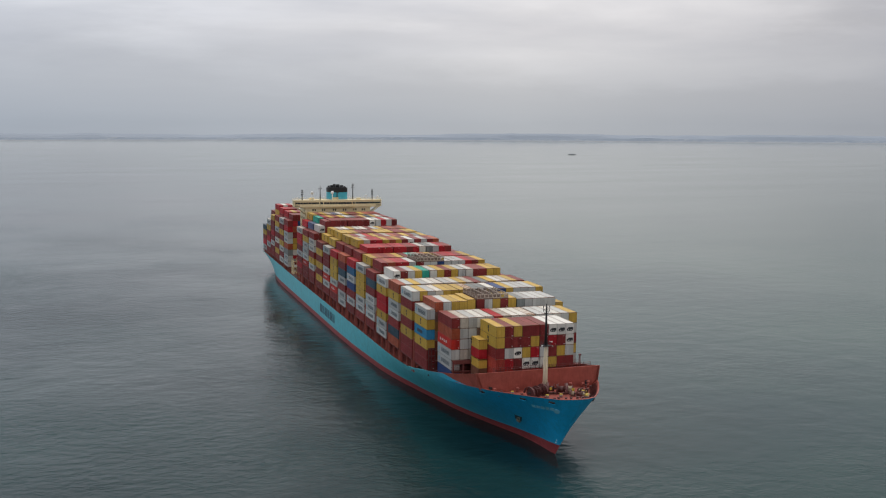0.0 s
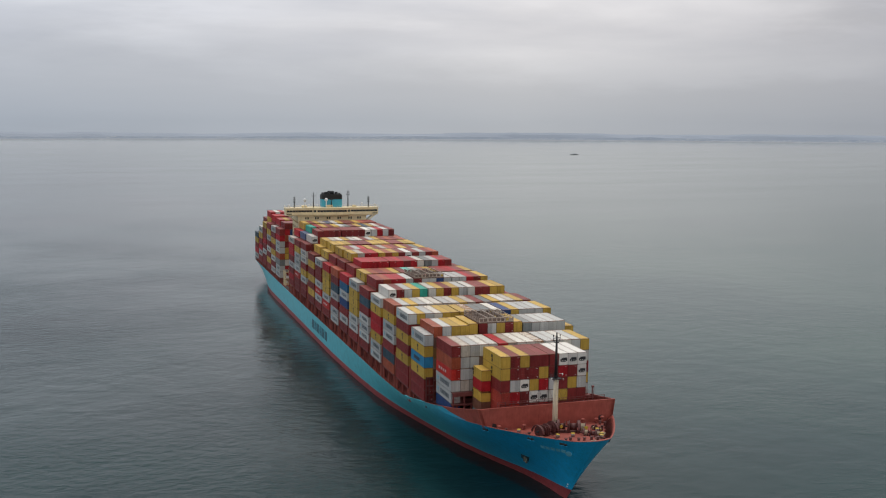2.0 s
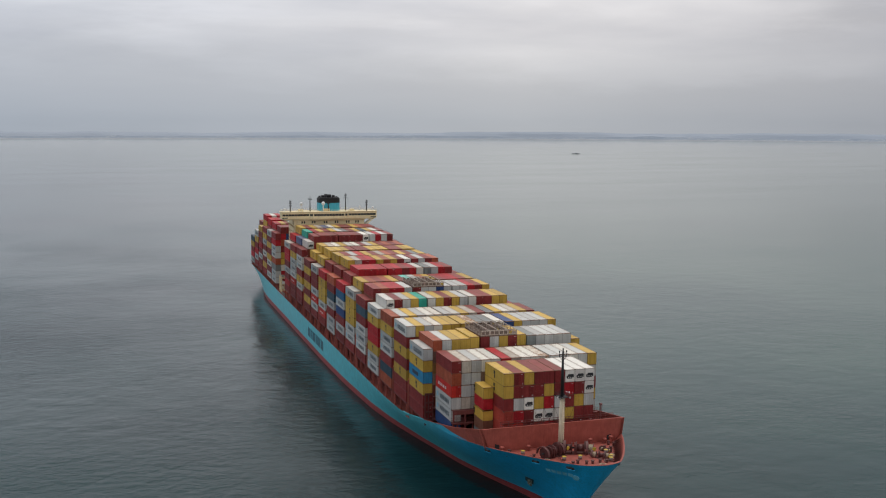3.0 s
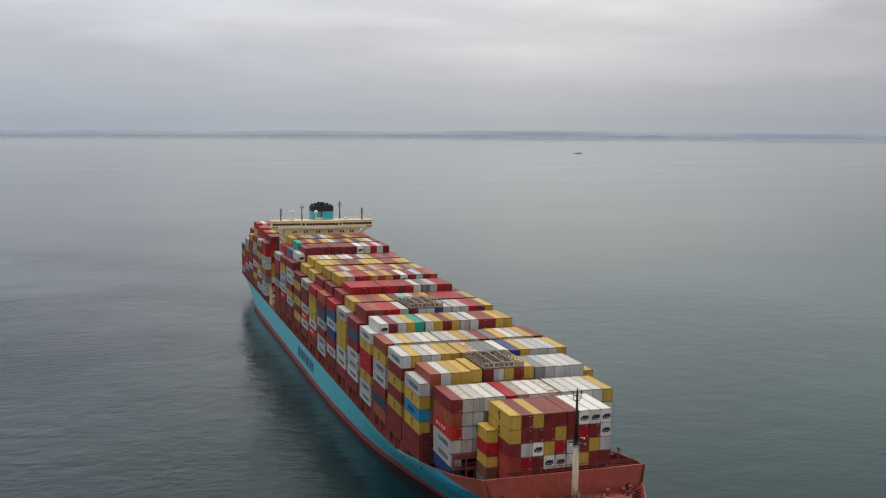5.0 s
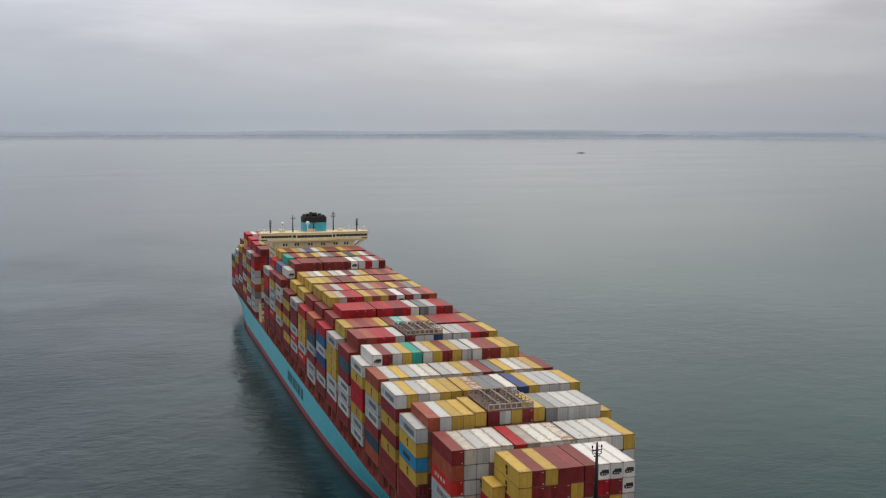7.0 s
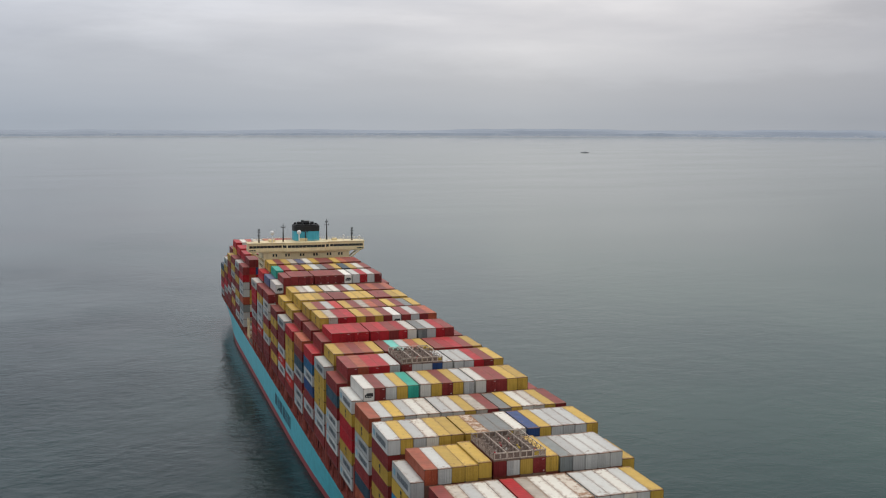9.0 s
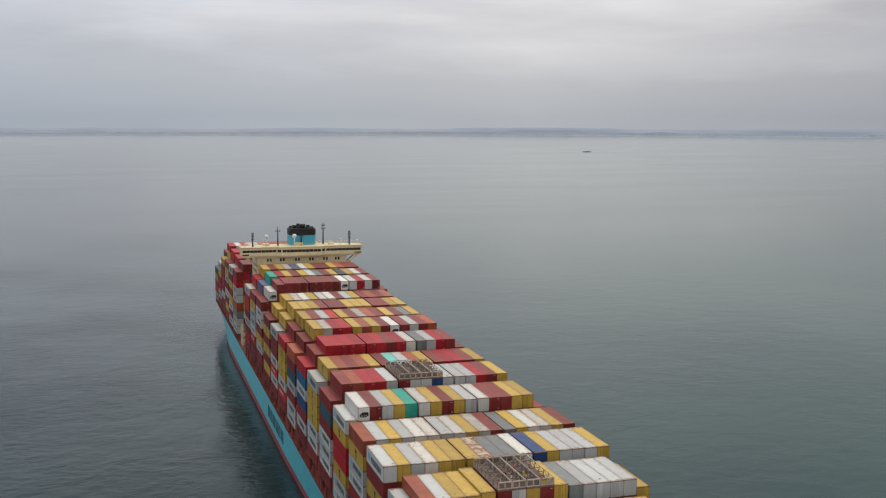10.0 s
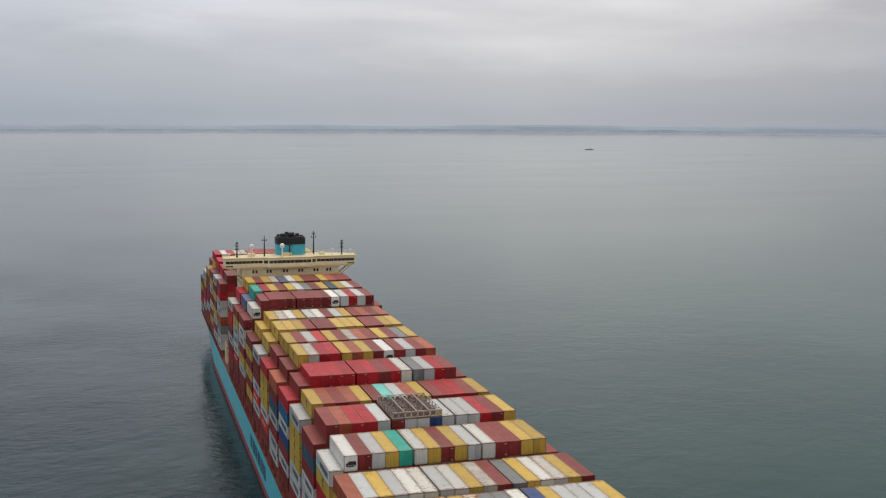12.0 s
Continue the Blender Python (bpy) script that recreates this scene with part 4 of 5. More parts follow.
def stack_table():
    """(bay, column) -> (base, top, colours from the top down)."""
    rnd = random.Random(11)
    out = {}
    for b, (y, base, c0, tops, height) in enumerate(BAYS):
        cols = [(c0 + i, height, t) for i, t in enumerate(tops)]
        for c, h, t in cols:
            if b == 2 and c in (-3, -2, -1, 0, 1, 2):
                h += 0.35
            if (b, c) == (13, -6):
                h -= 0.3
            # some outer columns of the second bay stand on an open frame
            foot = 20.1 if b == 1 and c in (-6, -5, -4) else base
            n = max(1, round((h - foot) / 2.84))
            seq = SHOWN.get((b, c), t)
            while len(seq) < n:
                seq += rnd.choice("nnnyyrggowno")
            out[b, c] = (foot, h, seq[:n])
        for c, (h, seq) in SIDES.get(b, {}).items():
            n = max(1, round((h - base) / 2.84))
            while len(seq) < n:
                seq += rnd.choice("nnyrgo")
            out[b, c] = (base, h, seq[:n])
    return out


STACKS = stack_table()


def build_containers():
    rnd = random.Random(5)
    inner, order = Mesh(), sorted(TINTS)

    def height(b, c):
        return STACKS[b, c][1] if (b, c) in STACKS else 0.0

    def joined(kind, tint, m):
        src = BODY.setdefault((kind, LONG), None) or container_mesh(kind, LONG)
        BODY[kind, LONG] = src
        k = len(inner.v)
        inner.v += [tuple(m @ Vector(v)) for v in src.v]
        inner.f += [tuple(k + i for i in f) for f in src.f]
        inner.m += [order.index(tint) if q == 0 else len(order) for q in src.m]
        inner.s += src.s

    for (b, c), (base, top, seq) in STACKS.items():
        n = len(seq)
        h = (top - base) / n
        for i, tint in enumerate(seq):
            z1 = top - i * h
            front = height(b - 1, c) < z1 - 0.8 if b != 16 else True
            starboard, port = height(b, c - 1) < z1 - 0.8, height(b, c + 1) < z1 - 0.8
            back = height(b + 1, c) < z1 - 0.8 if b != 15 else True
            if b == 16 and abs(c) < 6 and i:
                front = False
            seen = i == 0 or front or starboard
            m = pose(column_x(b, c), BAYS[b][0] + rnd.uniform(-0.1, 0.1), z1 - h) @ Matrix.Diagonal((1, 1, h / H, 1))
            if not seen:
                joined("dry" if port or back else "core", tint, m)
                continue
            kind = "reefer" if tint == "W" else "door" if front and b < 14 and rnd.random() < 0.62 else "dry"
            marked = tint in "gyxcw" and starboard
            container(kind, tint, LONG, SHIP @ m, marked)
    # short boxes beside the foremost bay
    for i, t in enumerate("yryzd"):
        z = 27.1 - (i + 1) * 2.6
        for c in (-5, 5):
            container("dry", t, 6.06, SHIP @ pose(c * PITCH, 37.1, z) @ Matrix.Diagonal((1, 1, 2.6 / H, 1)), t == "y")
    ob = new("inner_containers", inner.data("inner_containers", *[TINT[k] for k in order], CASTING))
    ob.matrix_basis = SHIP
    tagged(ob, "many-coloured containers packed inside and behind the stacks", "container", kind="stuff")


build_containers()


# ---- deck fittings under and between the stacks ----


def build_hatches():
    for b, (y, base, c0, tops, h) in enumerate(BAYS):
        half = 7.5 * PITCH if y > 50 else 17.4 if y > 40 else 13.4
        z0 = deck_z(y) - 0.4
        co = Mesh()
        co.box(-half + 3.6, half - 3.6, y - 0.25, y + LONG + 0.25, z0, base - 0.75)
        part("hatch_coaming", co, COAMING, ship, "dark brown hatch coaming under the containers")
        cv = Mesh()
        cv.box(-half, half, y - 0.1, y + LONG + 0.1, base - 0.75, base)
        part("hatch_cover", cv, STEEL_RED, ship, "dark red steel hatch cover")
        if y < 50:
            continue
        for side in (-1, 1):
            # the outermost stacks stand on pillars at the deck edge
            for k, dy in enumerate((0.25, 6.0, 11.9)):
                x = side * (20.9 if y > 70 else min(20.3, abs(hull_point(y + dy - 4.0, z0).x) - 0.7))
                p = Mesh()
                p.box(x - 0.22, x + 0.22, y + dy - 0.2, y + dy + 0.2, z0, base - 0.35)
                p.tube((x, y + dy, base - 1.6), (x - side * 2.0, y + dy, base - 0.5), 0.1, 0.1, 6)
                part("stack_pillar", p, DECK_RED, ship)
            g = Mesh()
            g.box(*sorted((side * 18.7, side * 21.2)), y - 0.05, y + 0.5, base - 0.36, base)
            g.box(*sorted((side * 18.7, side * 21.2)), y + LONG - 0.5, y + LONG + 0.05, base - 0.36, base)
            g.box(*sorted((side * 20.75, side * 21.15)), y + 0.5, y + LONG - 0.5, base - 0.33, base - 0.02)
            part("stack_girder", g, STEEL_RED, ship)


ORANGE = plain("lamp_orange", (0.6, 0.22, 0.04), 0.5)


def lashing_bridge(y, base, levels, half):
    """A cross-deck frame between two bays: posts, walkways and rails."""
    m = Mesh()
    n = int(half / PITCH)
    for i in range(-n, n + 1):
        if i % 2 and abs(i) < n:
            continue
        x = i * PITCH + (PITCH / 2 if abs(i) < n else 0)
        m.box(x - 0.13, x + 0.13, y - 0.14, y + 0.14, max(base - 4.3, deck_z(y)), base + levels * 2.9)
    top = base + levels * 2.9
    for k in range(levels + 1):
        z = base + k * 2.9 - 0.1
        m.box(-half, half, y - 0.45, y + 0.45, z, z + 0.12)
    for dy in (-0.45, 0.45):
        for dz in (0.55, 1.05):
            m.box(-half, half, y + dy - 0.025, y + dy + 0.025, top + dz, top + dz + 0.05)
    for s in (-1, 1):
        for k in range(levels):
            z = base + k * 2.9
            m.tube((s * half, y, z), (s * (half - 2 * PITCH), y, z + 2.9), 0.07, 0.07, 6)
    ob = part("lashing_bridge", m, STEEL_RED, ship, "dark red steel lashing bridge between container bays")
    if half > 20:
        for s in (-1, 1):
            c = Mesh()
            c.box(*sorted((s * 20.75, s * 21.2)), y - 0.62, y - 0.3, deck_z(y) - 0.3, top + 0.9)
            c.box(*sorted((s * 20.85, s * 21.1)), y + 0.35, y + 0.6, deck_z(y) - 0.3, top + 0.4)
            part("side_column", c, DECK_RED, ob, "dark red steel column at the ship's side")
            part("deck_lamp", Mesh().box(*sorted((s * 20.85, s * 21.15)), y - 0.6, y - 0.3, top + 0.9, top + 1.2), ORANGE, ob, "small orange lamp housing")


def build_lashing():
    ys = [b[0] for b in BAYS]
    for i, (y, base, c0, tops, h) in enumerate(BAYS):
        if i in (0, 16):
            continue
        gap = (ys[i - 1] + LONG + y) / 2
        lashing_bridge(gap, BAYS[i][1], 2 if i > 1 else 1, 21.0 if y > 60 else 18.9)
    # the open frame that carries the second bay's outer stacks
    f = Mesh()
    for z, h in ((14.1, 0.5), (16.7, 0.45), (19.1, 0.95)):
        f.box(-18.6, -8.6, 44.2, 44.6, z, z + h)
    for x in (-18.6, -15.7, -12.9, -10.4):
        f.box(x, x + 0.35, 44.15, 44.55, 13.5, 20.05)
    f.box(-18.6, -8.6, 44.6, 57.2, 19.85, 20.05)
    f.box(-16.3, -8.6, 56.6, 57.0, 14.1, 19.85)
    part("stack_frame", f, STEEL_RED, ship, "dark red steel frame in front of the stack")

    # frames at the forward end of the third bay's outer stacks
    for s in (-1, 1):
        g = Mesh()
        for z in (13.2, 15.6, 18.0, 20.2):
            g.box(*sorted((s * 18.6, s * 20.9)), 59.2, 59.5, z, z + 0.4)
        for x in (18.6, 19.8, 20.65):
            g.box(*sorted((s * x, s * (x + 0.25))), 59.2, 59.5, 12.5, 20.6)
        part("stack_frame", g, STEEL_RED, ship, "dark red steel frame in front of the stack")
    # pipes and handrail along the back of the breakwater
    w = Mesh()
    for z in (20.15, 20.75, 21.2):
        w.tube((-12.5, 29.3, z), (15.5, 29.3, z), 0.06, 0.06, 6)
    for x in np.arange(-12.5, 15.6, 2.0):
        w.box(x - 0.05, x + 0.05, 29.25, 29.35, 16.5, 21.25)
    part("walkway_rail", w, STEEL_RED, ship, "dark red handrail of the walkway before the stacks")

    # a slim post with a lamp beside the foremost stack
    post = part("lamp_post", Mesh().tube((13.3, 31.6, 15.5), (13.3, 31.6, 23.0), 0.2, 0.16, 8).box(13.15, 13.7, 31.35, 31.85, 22.6, 23.0), STEEL_RED, ship, "dark red post with a lamp beside the stack")
    part("post_ladder", Mesh().box(13.5, 13.6, 31.2, 31.3, 16, 22.6).box(13.1, 13.2, 31.2, 31.3, 16, 22.6), STEEL_RED, post)

    for c in range(-4, 5):
        for sgn in (-1, 1):
            x = column_x(0, c)
            r = Mesh().tube((x - sgn * 1.1, 30.72, 17.3), (x + sgn * 1.1, 30.72, 22.9), 0.025, 0.025, 5)
            part("lashing_rod", r, MACHINE, ship)


build_hatches()
build_lashing()


def rail(m, pts, height=1.05, every=2.0, r=0.03):
    """Posts and three bars along a line."""
    for a, b in zip(pts, pts[1:]):
        a, b = Vector(a), Vector(b)
        n = max(1, int((b - a).length / every))
        for i in range(n + 1):
            p = a.lerp(b, i / n)
            m.tube(p, p + Vector((0, 0, height)), r * 1.15, r * 1.15, 5, False)
        for f in (0.4, 0.7, 1.0):
            m.tube(a + Vector((0, 0, height * f)), b + Vector((0, 0, height * f)), r, r, 5, False)


# ---- superstructure, funnel and masts ----
FRONT, ROOF = 273.8, 47.15


def window(parent, x0, x1, z0, z1, y, name="window", label=""):
    m = Mesh()
    m.box(x0, x1, y - 0.05, y + 0.02, z0, z1)
    return part(name, m, GLASS, parent, label)


def build_house():
    block = part("deckhouse", Mesh().box(-16.0, 16.0, FRONT, FRONT + 13.5, 30.0, 44.0).box(-11.0, 11.0, FRONT + 0.02, FRONT + 13.48, 8.5, 30.0), CREAM, ship, "cream painted accommodation block")
    for x in (-12.0, -7.4, -2.0, 3.0, 8.1, 12.4):
        for dx in (-0.62, 0.42):
            window(block, x + dx, x + dx + 0.62, 42.1, 43.1, FRONT, "window")
    for k in range(8):
        for i in range(4):
            y = FRONT + 1.6 + i * 3.1
            for s in (-1, 1):
                wall = 16.0 if k > 4 else 11.0
                part("window", Mesh().box(*sorted((s * (wall - 0.02), s * (wall + 0.05))), y, y + 0.7, 14 + k * 3.4, 15.1 + k * 3.4), GLASS, block)
    part("deck_edge", Mesh().box(-16.4, 16.4, FRONT - 0.25, FRONT + 13.8, 43.5, 43.83), CREAM, ship)
    # bridge with wings across the full beam and a bowed middle
    out = [(-21.6, FRONT - 1.0), (-9.2, FRONT - 1.0), (-7.6, FRONT - 2.0), (6.6, FRONT - 2.0), (8.2, FRONT - 1.0), (21.4, FRONT - 1.0), (21.4, FRONT + 3.6), (9, FRONT + 7.5), (-9, FRONT + 7.5), (-21.6, FRONT + 3.6)]
    br = Mesh()
    br.prism(out, 44.25, ROOF)
    bridge = part("bridge", br, CREAM, ship, "cream wheelhouse with wings across the full beam")
    low = Mesh()
    low.prism([(x * 0.97, y + 0.35) for x, y in out], 43.85, 44.27)
    part("bridge_floor", low, CREAM, bridge)
    top = Mesh()
    top.prism([(x * 1.012, y + (-0.3 if y < FRONT else 0.3)) for x, y in out], ROOF, ROOF + 0.22)
    part("bridge_roof", top, CREAM, bridge)

    def band(x0, x1, y, z0, z1, n):
        for i in range(n):
            a, b = x0 + (x1 - x0) * i / n, x0 + (x1 - x0) * (i + 1) / n
            window(bridge, a + 0.035, b - 0.035, z0 - 1.05, z1 - 1.1, y, "window_pane")

    band(-21.2, -9.4, FRONT - 1.0, 46.55, 47.45, 9)
    band(-7.4, 6.4, FRONT - 2.0, 46.5, 47.5, 10)
    band(8.4, 21.0, FRONT - 1.0, 46.55, 47.45, 9)
    for a, b in ((-21.3, -18.9), (18.7, 21.1)):
        band(a, b, FRONT - 1.0, 45.55, 46.0, 3)
    for a, b in (((-9.2, FRONT - 1.0), (-7.6, FRONT - 2.0)), ((6.6, FRONT - 2.0), (8.2, FRONT - 1.0))):
        m = Mesh()
        (ax, ay), (bx, by) = a, b
        m.grid([[(ax + (bx - ax) * t, ay + (by - ay) * t - 0.04, z) for t in (0.12, 0.88)] for z in (45.45, 46.4)])
        part("window_pane", m, GLASS, bridge)
    # brackets under the wings
    for s in (-1, 1):
        for y in (FRONT - 0.2, FRONT + 3.0):
            st = Mesh()
            st.tube((s * 15.9, y, 40.6), (s * 20.4, y, 44.2), 0.28, 0.28, 8)
            part("wing_strut", st, CREAM, ship, "cream strut under the bridge wing")
    r = Mesh()
    rail(r, [(x, y + 0.1, ROOF + 0.2) for x, y in out] + [(out[0][0], out[0][1] + 0.1, ROOF + 0.2)], 0.95, 2.2, 0.016)
    part("railing", r, CREAM, bridge, "thin cream guard rail on the roof")
    # roof fittings
    for x, y, w, l, h in ((-12.5, FRONT + 3, 2.2, 1.6, 0.9), (-1.0, FRONT + 2.4, 3.0, 2.0, 1.1), (10.8, FRONT + 2.6, 1.8, 1.6, 0.8), (4.4, FRONT + 4.0, 1.4, 1.2, 1.3)):
        part("roof_box", Mesh().box(x - w / 2, x + w / 2, y - l / 2, y + l / 2, ROOF + 0.2, ROOF + 0.2 + h), CREAM, bridge)


build_house()


def build_funnel():
    def outline(rx, ry, k=0.0):
        n = 28
        pts = []
        for i in range(n):
            t = 2 * math.pi * i / n
            c, q = math.cos(t), math.sin(t)
            pts.append((rx * math.copysign(abs(c) ** 0.5, c) + 0.8, 280.3 + ry * math.copysign(abs(q) ** 0.5, q)))
        return pts

    m = Mesh()
    m.prism(outline(4.85, 4.15), 20, 50.9)
    f = part("funnel", m, FUNNEL_BLUE, ship, "light blue funnel with a black top")
    c = Mesh()
    c.prism(outline(4.9, 4.2), 50.9, 52.9)
    cap = part("funnel_top", c, BLACK, f, "black funnel cap")
    k = Mesh()
    k.prism(outline(4.5, 3.7), 52.9, 53.3)
    part("funnel_rim", k, BLACK, cap)
    for x, y, r, h in ((-1.8, 279.8, 0.8, 0.9), (0.9, 279, 1.0, 1.3), (3.2, 280.6, 0.7, 0.8), (-0.1, 282, 0.6, 1.25), (2.1, 282.3, 0.5, 1.0), (-3.0, 281.2, 0.45, 0.6), (-0.8, 278.4, 0.4, 0.7), (4.4, 279.4, 0.4, 0.4), (2.3, 278.2, 0.35, 0.6)):
        part("exhaust_pipe", Mesh().tube((x, y, 53.2), (x, y, 53.3 + h), r, r, 14), BLACK, cap, "black exhaust pipe")


build_funnel()


def mast(x, y, z0, z1, arms, name="signal_mast"):
    m = Mesh()
    m.tube((x, y, z0), (x, y, z1), 0.24, 0.10, 8)
    base = part(name, m, DARK_STEEL, ship, "black steel signal mast on the bridge roof")
    for z, w in arms:
        part("crossarm", Mesh().tube((x - w, y, z), (x + w, y, z), 0.1, 0.1, 6), DARK_STEEL, base)
        for s in (-1, 1):
            part("mast_lamp", Mesh().tube((x + s * w * 0.9, y, z - 0.1), (x + s * w * 0.9, y, z + 0.5), 0.13, 0.13, 8), DARK_STEEL, base)
    for s in (-1, 1):
        part("stay", Mesh().tube((x + s * 0.25, y, z0), (x, y + 0.6, z1 - 0.8), 0.06, 0.06, 5), DARK_STEEL, base)
    return base


for spec in ((-17.4, 274.6, 52.2, ((49.8, 0.42), (51.0, 0.42), (51.9, 0.3))), (-8.4, 275.6, 54.3, ((52.6, 0.8),)), (8.4, 278.4, 55.2, ((52.9, 0.75), (54.0, 0.5))),
             (17.2, 274.6, 52.2, ((49.8, 0.4), (50.9, 0.42), (51.8, 0.3))), (-0.1, 275.4, 51.6, ((50.8, 0.7),))):
    mast(spec[0], spec[1], ROOF + 0.2, spec[2], spec[3])
for x, y, z, r in ((-2.9, 273.4, 51.0, 0.8), (-12.7, 274.0, 50.9, 0.8), (14.0, 274.2, 49.3, 0.4), (20.0, 274.2, 48.8, 0.45), (-20.0, 274.2, 48.6, 0.4)):
    d = part("radome", Mesh().ball((x, y, z), r), WHITE, ship, "white satellite antenna dome on a post")
    part("radome_post", Mesh().tube((x, y, ROOF + 0.2), (x, y, z - r * 0.6), 0.22 if r > 0.5 else 0.1, None, 8), WHITE, d)


RUST_TAN = paint("tan_locker_paint", (0.42, 0.27, 0.13), 0.6, 0.2, 0.2)


def build_midship_gear():
    """The boarding ladder and boat gear on deck abaft the bridge, in cream tubes."""
    for side in (-1, 1):
        g = Mesh()
        x = side * 20.3
        for k, y in enumerate((281.5, 283.2, 284.9, 286.6, 288.3)):
            g.tube((x, y, 8.5), (x, y, 17.0 + k % 2), 0.13, 0.1, 6)
            g.tube((x - side * 2.6, y, 8.5), (x - side * 2.6, y, 18.2), 0.13, 0.1, 6)
            for z in (11.0, 13.8, 16.6):
                g.tube((x, y, z), (x - side * 2.6, y, z), 0.1, 0.1, 6)
            g.tube((x, y, 11.0), (x - side * 2.6, y, 13.8), 0.07, 0.07, 5)
        for z in (11.0, 13.8, 16.6):
            g.box(x - 0.08, x + 0.08, 281.5, 288.3, z, z + 0.16)
        g.tube((x, 281.5, 9), (x, 288.3, 16.6), 0.1, 0.1, 6)
        g.tube((x, 288.3, 9), (x, 281.5, 16.6), 0.1, 0.1, 6)
        for y, z in ((282.4, 13.9), (285.6, 11.1), (287.2, 13.9), (284.2, 16.7)):
            part("deck_locker", Mesh().box(*sorted((x - side * 0.4, x - side * 1.6)), y, y + 1.2, z, z + 1.0), (WHITE, RUST_TAN, GALV)[int(y) % 3], ship, "small deck locker")
        part("boat_davit", g, CREAM, ship, "cream tubular boat davit and ladder frame on deck")
        lad = Mesh()
        lad.box(x - 0.5, x + 0.5, 270, 281, 9.5, 9.8)
        for y in np.arange(270.5, 281, 0.8):
            lad.box(x - 0.5, x + 0.5, y, y + 0.08, 9.8, 10.6)
        part("boarding_ladder", lad, GALV, ship, "grey boarding ladder stowed along the deck edge")
    part("casing", Mesh().box(-8, 8, FRONT + 13.0, 291.5, 8.5, 36.0), CREAM, ship, "cream engine casing behind the bridge")


build_midship_gear()


# ---- foredeck ----


def build_foremast():
    fx, fy = -0.9, 22.2
    m = Mesh()
    m.tube((fx, fy, 15.2), (fx, fy, 28.1), 0.66, 0.46, 14)
    base = part("foremast", m, MAST_WHITE, ship, "cream foremast with a black upper pole")
    u = Mesh()
    u.tube((fx, fy, 28.0), (fx, fy, 38.2), 0.4, 0.2, 10)
    pole = part("upper_pole", u, BLACK, base, "black upper mast pole")
    p = Mesh()
    p.prism([(fx - 1.1, fy - 1.1), (fx + 1.1, fy - 1.1), (fx + 1.1, fy + 1.1), (fx - 1.1, fy + 1.1)], 28.0, 28.15)
    rail(p, [(fx - 1.1, fy - 1.1, 28.15), (fx + 1.1, fy - 1.1, 28.15), (fx + 1.1, fy + 1.1, 28.15), (fx - 1.1, fy + 1.1, 28.15), (fx - 1.1, fy - 1.1, 28.15)], 0.9, 1.1)
    part("mast_platform", p, DARK_STEEL, base)
    for x, z in ((-1.5, 28.0), (1.25, 29.0), (1.5, 27.8), (-0.9, 27.7)):
        la = Mesh()
        la.tube((fx + x, fy - 1.0, z), (fx + x, fy - 1.0, z + 0.4), 0.17, 0.13, 8)
        la.tube((fx + x, fy - 1.0, z + 0.25), (fx + 0.6 * x, fy - 0.4, z + 0.25), 0.06, 0.06, 5)
        part("mast_light", la, WHITE if z > 27.9 else GALV, base, "pale mast lamp")
    for z, w in ((36.5, 0.55), (37.6, 0.95)):
        part("crossarm", Mesh().tube((fx - w, fy, z), (fx + w, fy, z), 0.08, 0.08, 6), BLACK, pole)
    cage = Mesh()
    for s in (-1, 1):
        cage.tube((fx + s * 0.2, fy, 36.4), (fx + s * 0.85, fy, 37.0), 0.05, 0.05, 5)
        cage.tube((fx + s * 0.85, fy, 37.0), (fx + s * 0.85, fy, 38.1), 0.05, 0.05, 5)
        cage.tube((fx + s * 0.85, fy, 38.0), (fx + s * 0.85, fy, 38.4), 0.13, 0.13, 6)
    for k in range(10):
        p, q = ((fx + 0.85 * math.cos(t), fy + 0.85 * math.sin(t), 37.2) for t in (k * math.pi / 5, (k + 1) * math.pi / 5))
        cage.tube(p, q, 0.05, 0.05, 5)
    cage.tube((fx, fy, 38.0), (fx, fy, 38.9), 0.14, 0.14, 6)
    part("lamp_cage", cage, BLACK, pole)
    la = Mesh()
    for z in np.arange(16, 27.5, 0.5):
        la.box(fx - 0.25, fx + 0.25, fy - 0.97, fy - 0.92, z, z + 0.05)
    for s in (-1, 1):
        la.box(fx + s * 0.25 - 0.03, fx + s * 0.25 + 0.03, fy - 1.0, fy - 0.9, 15.5, 28.0)
    part("mast_ladder", la, MAST_WHITE, base)


build_foremast()


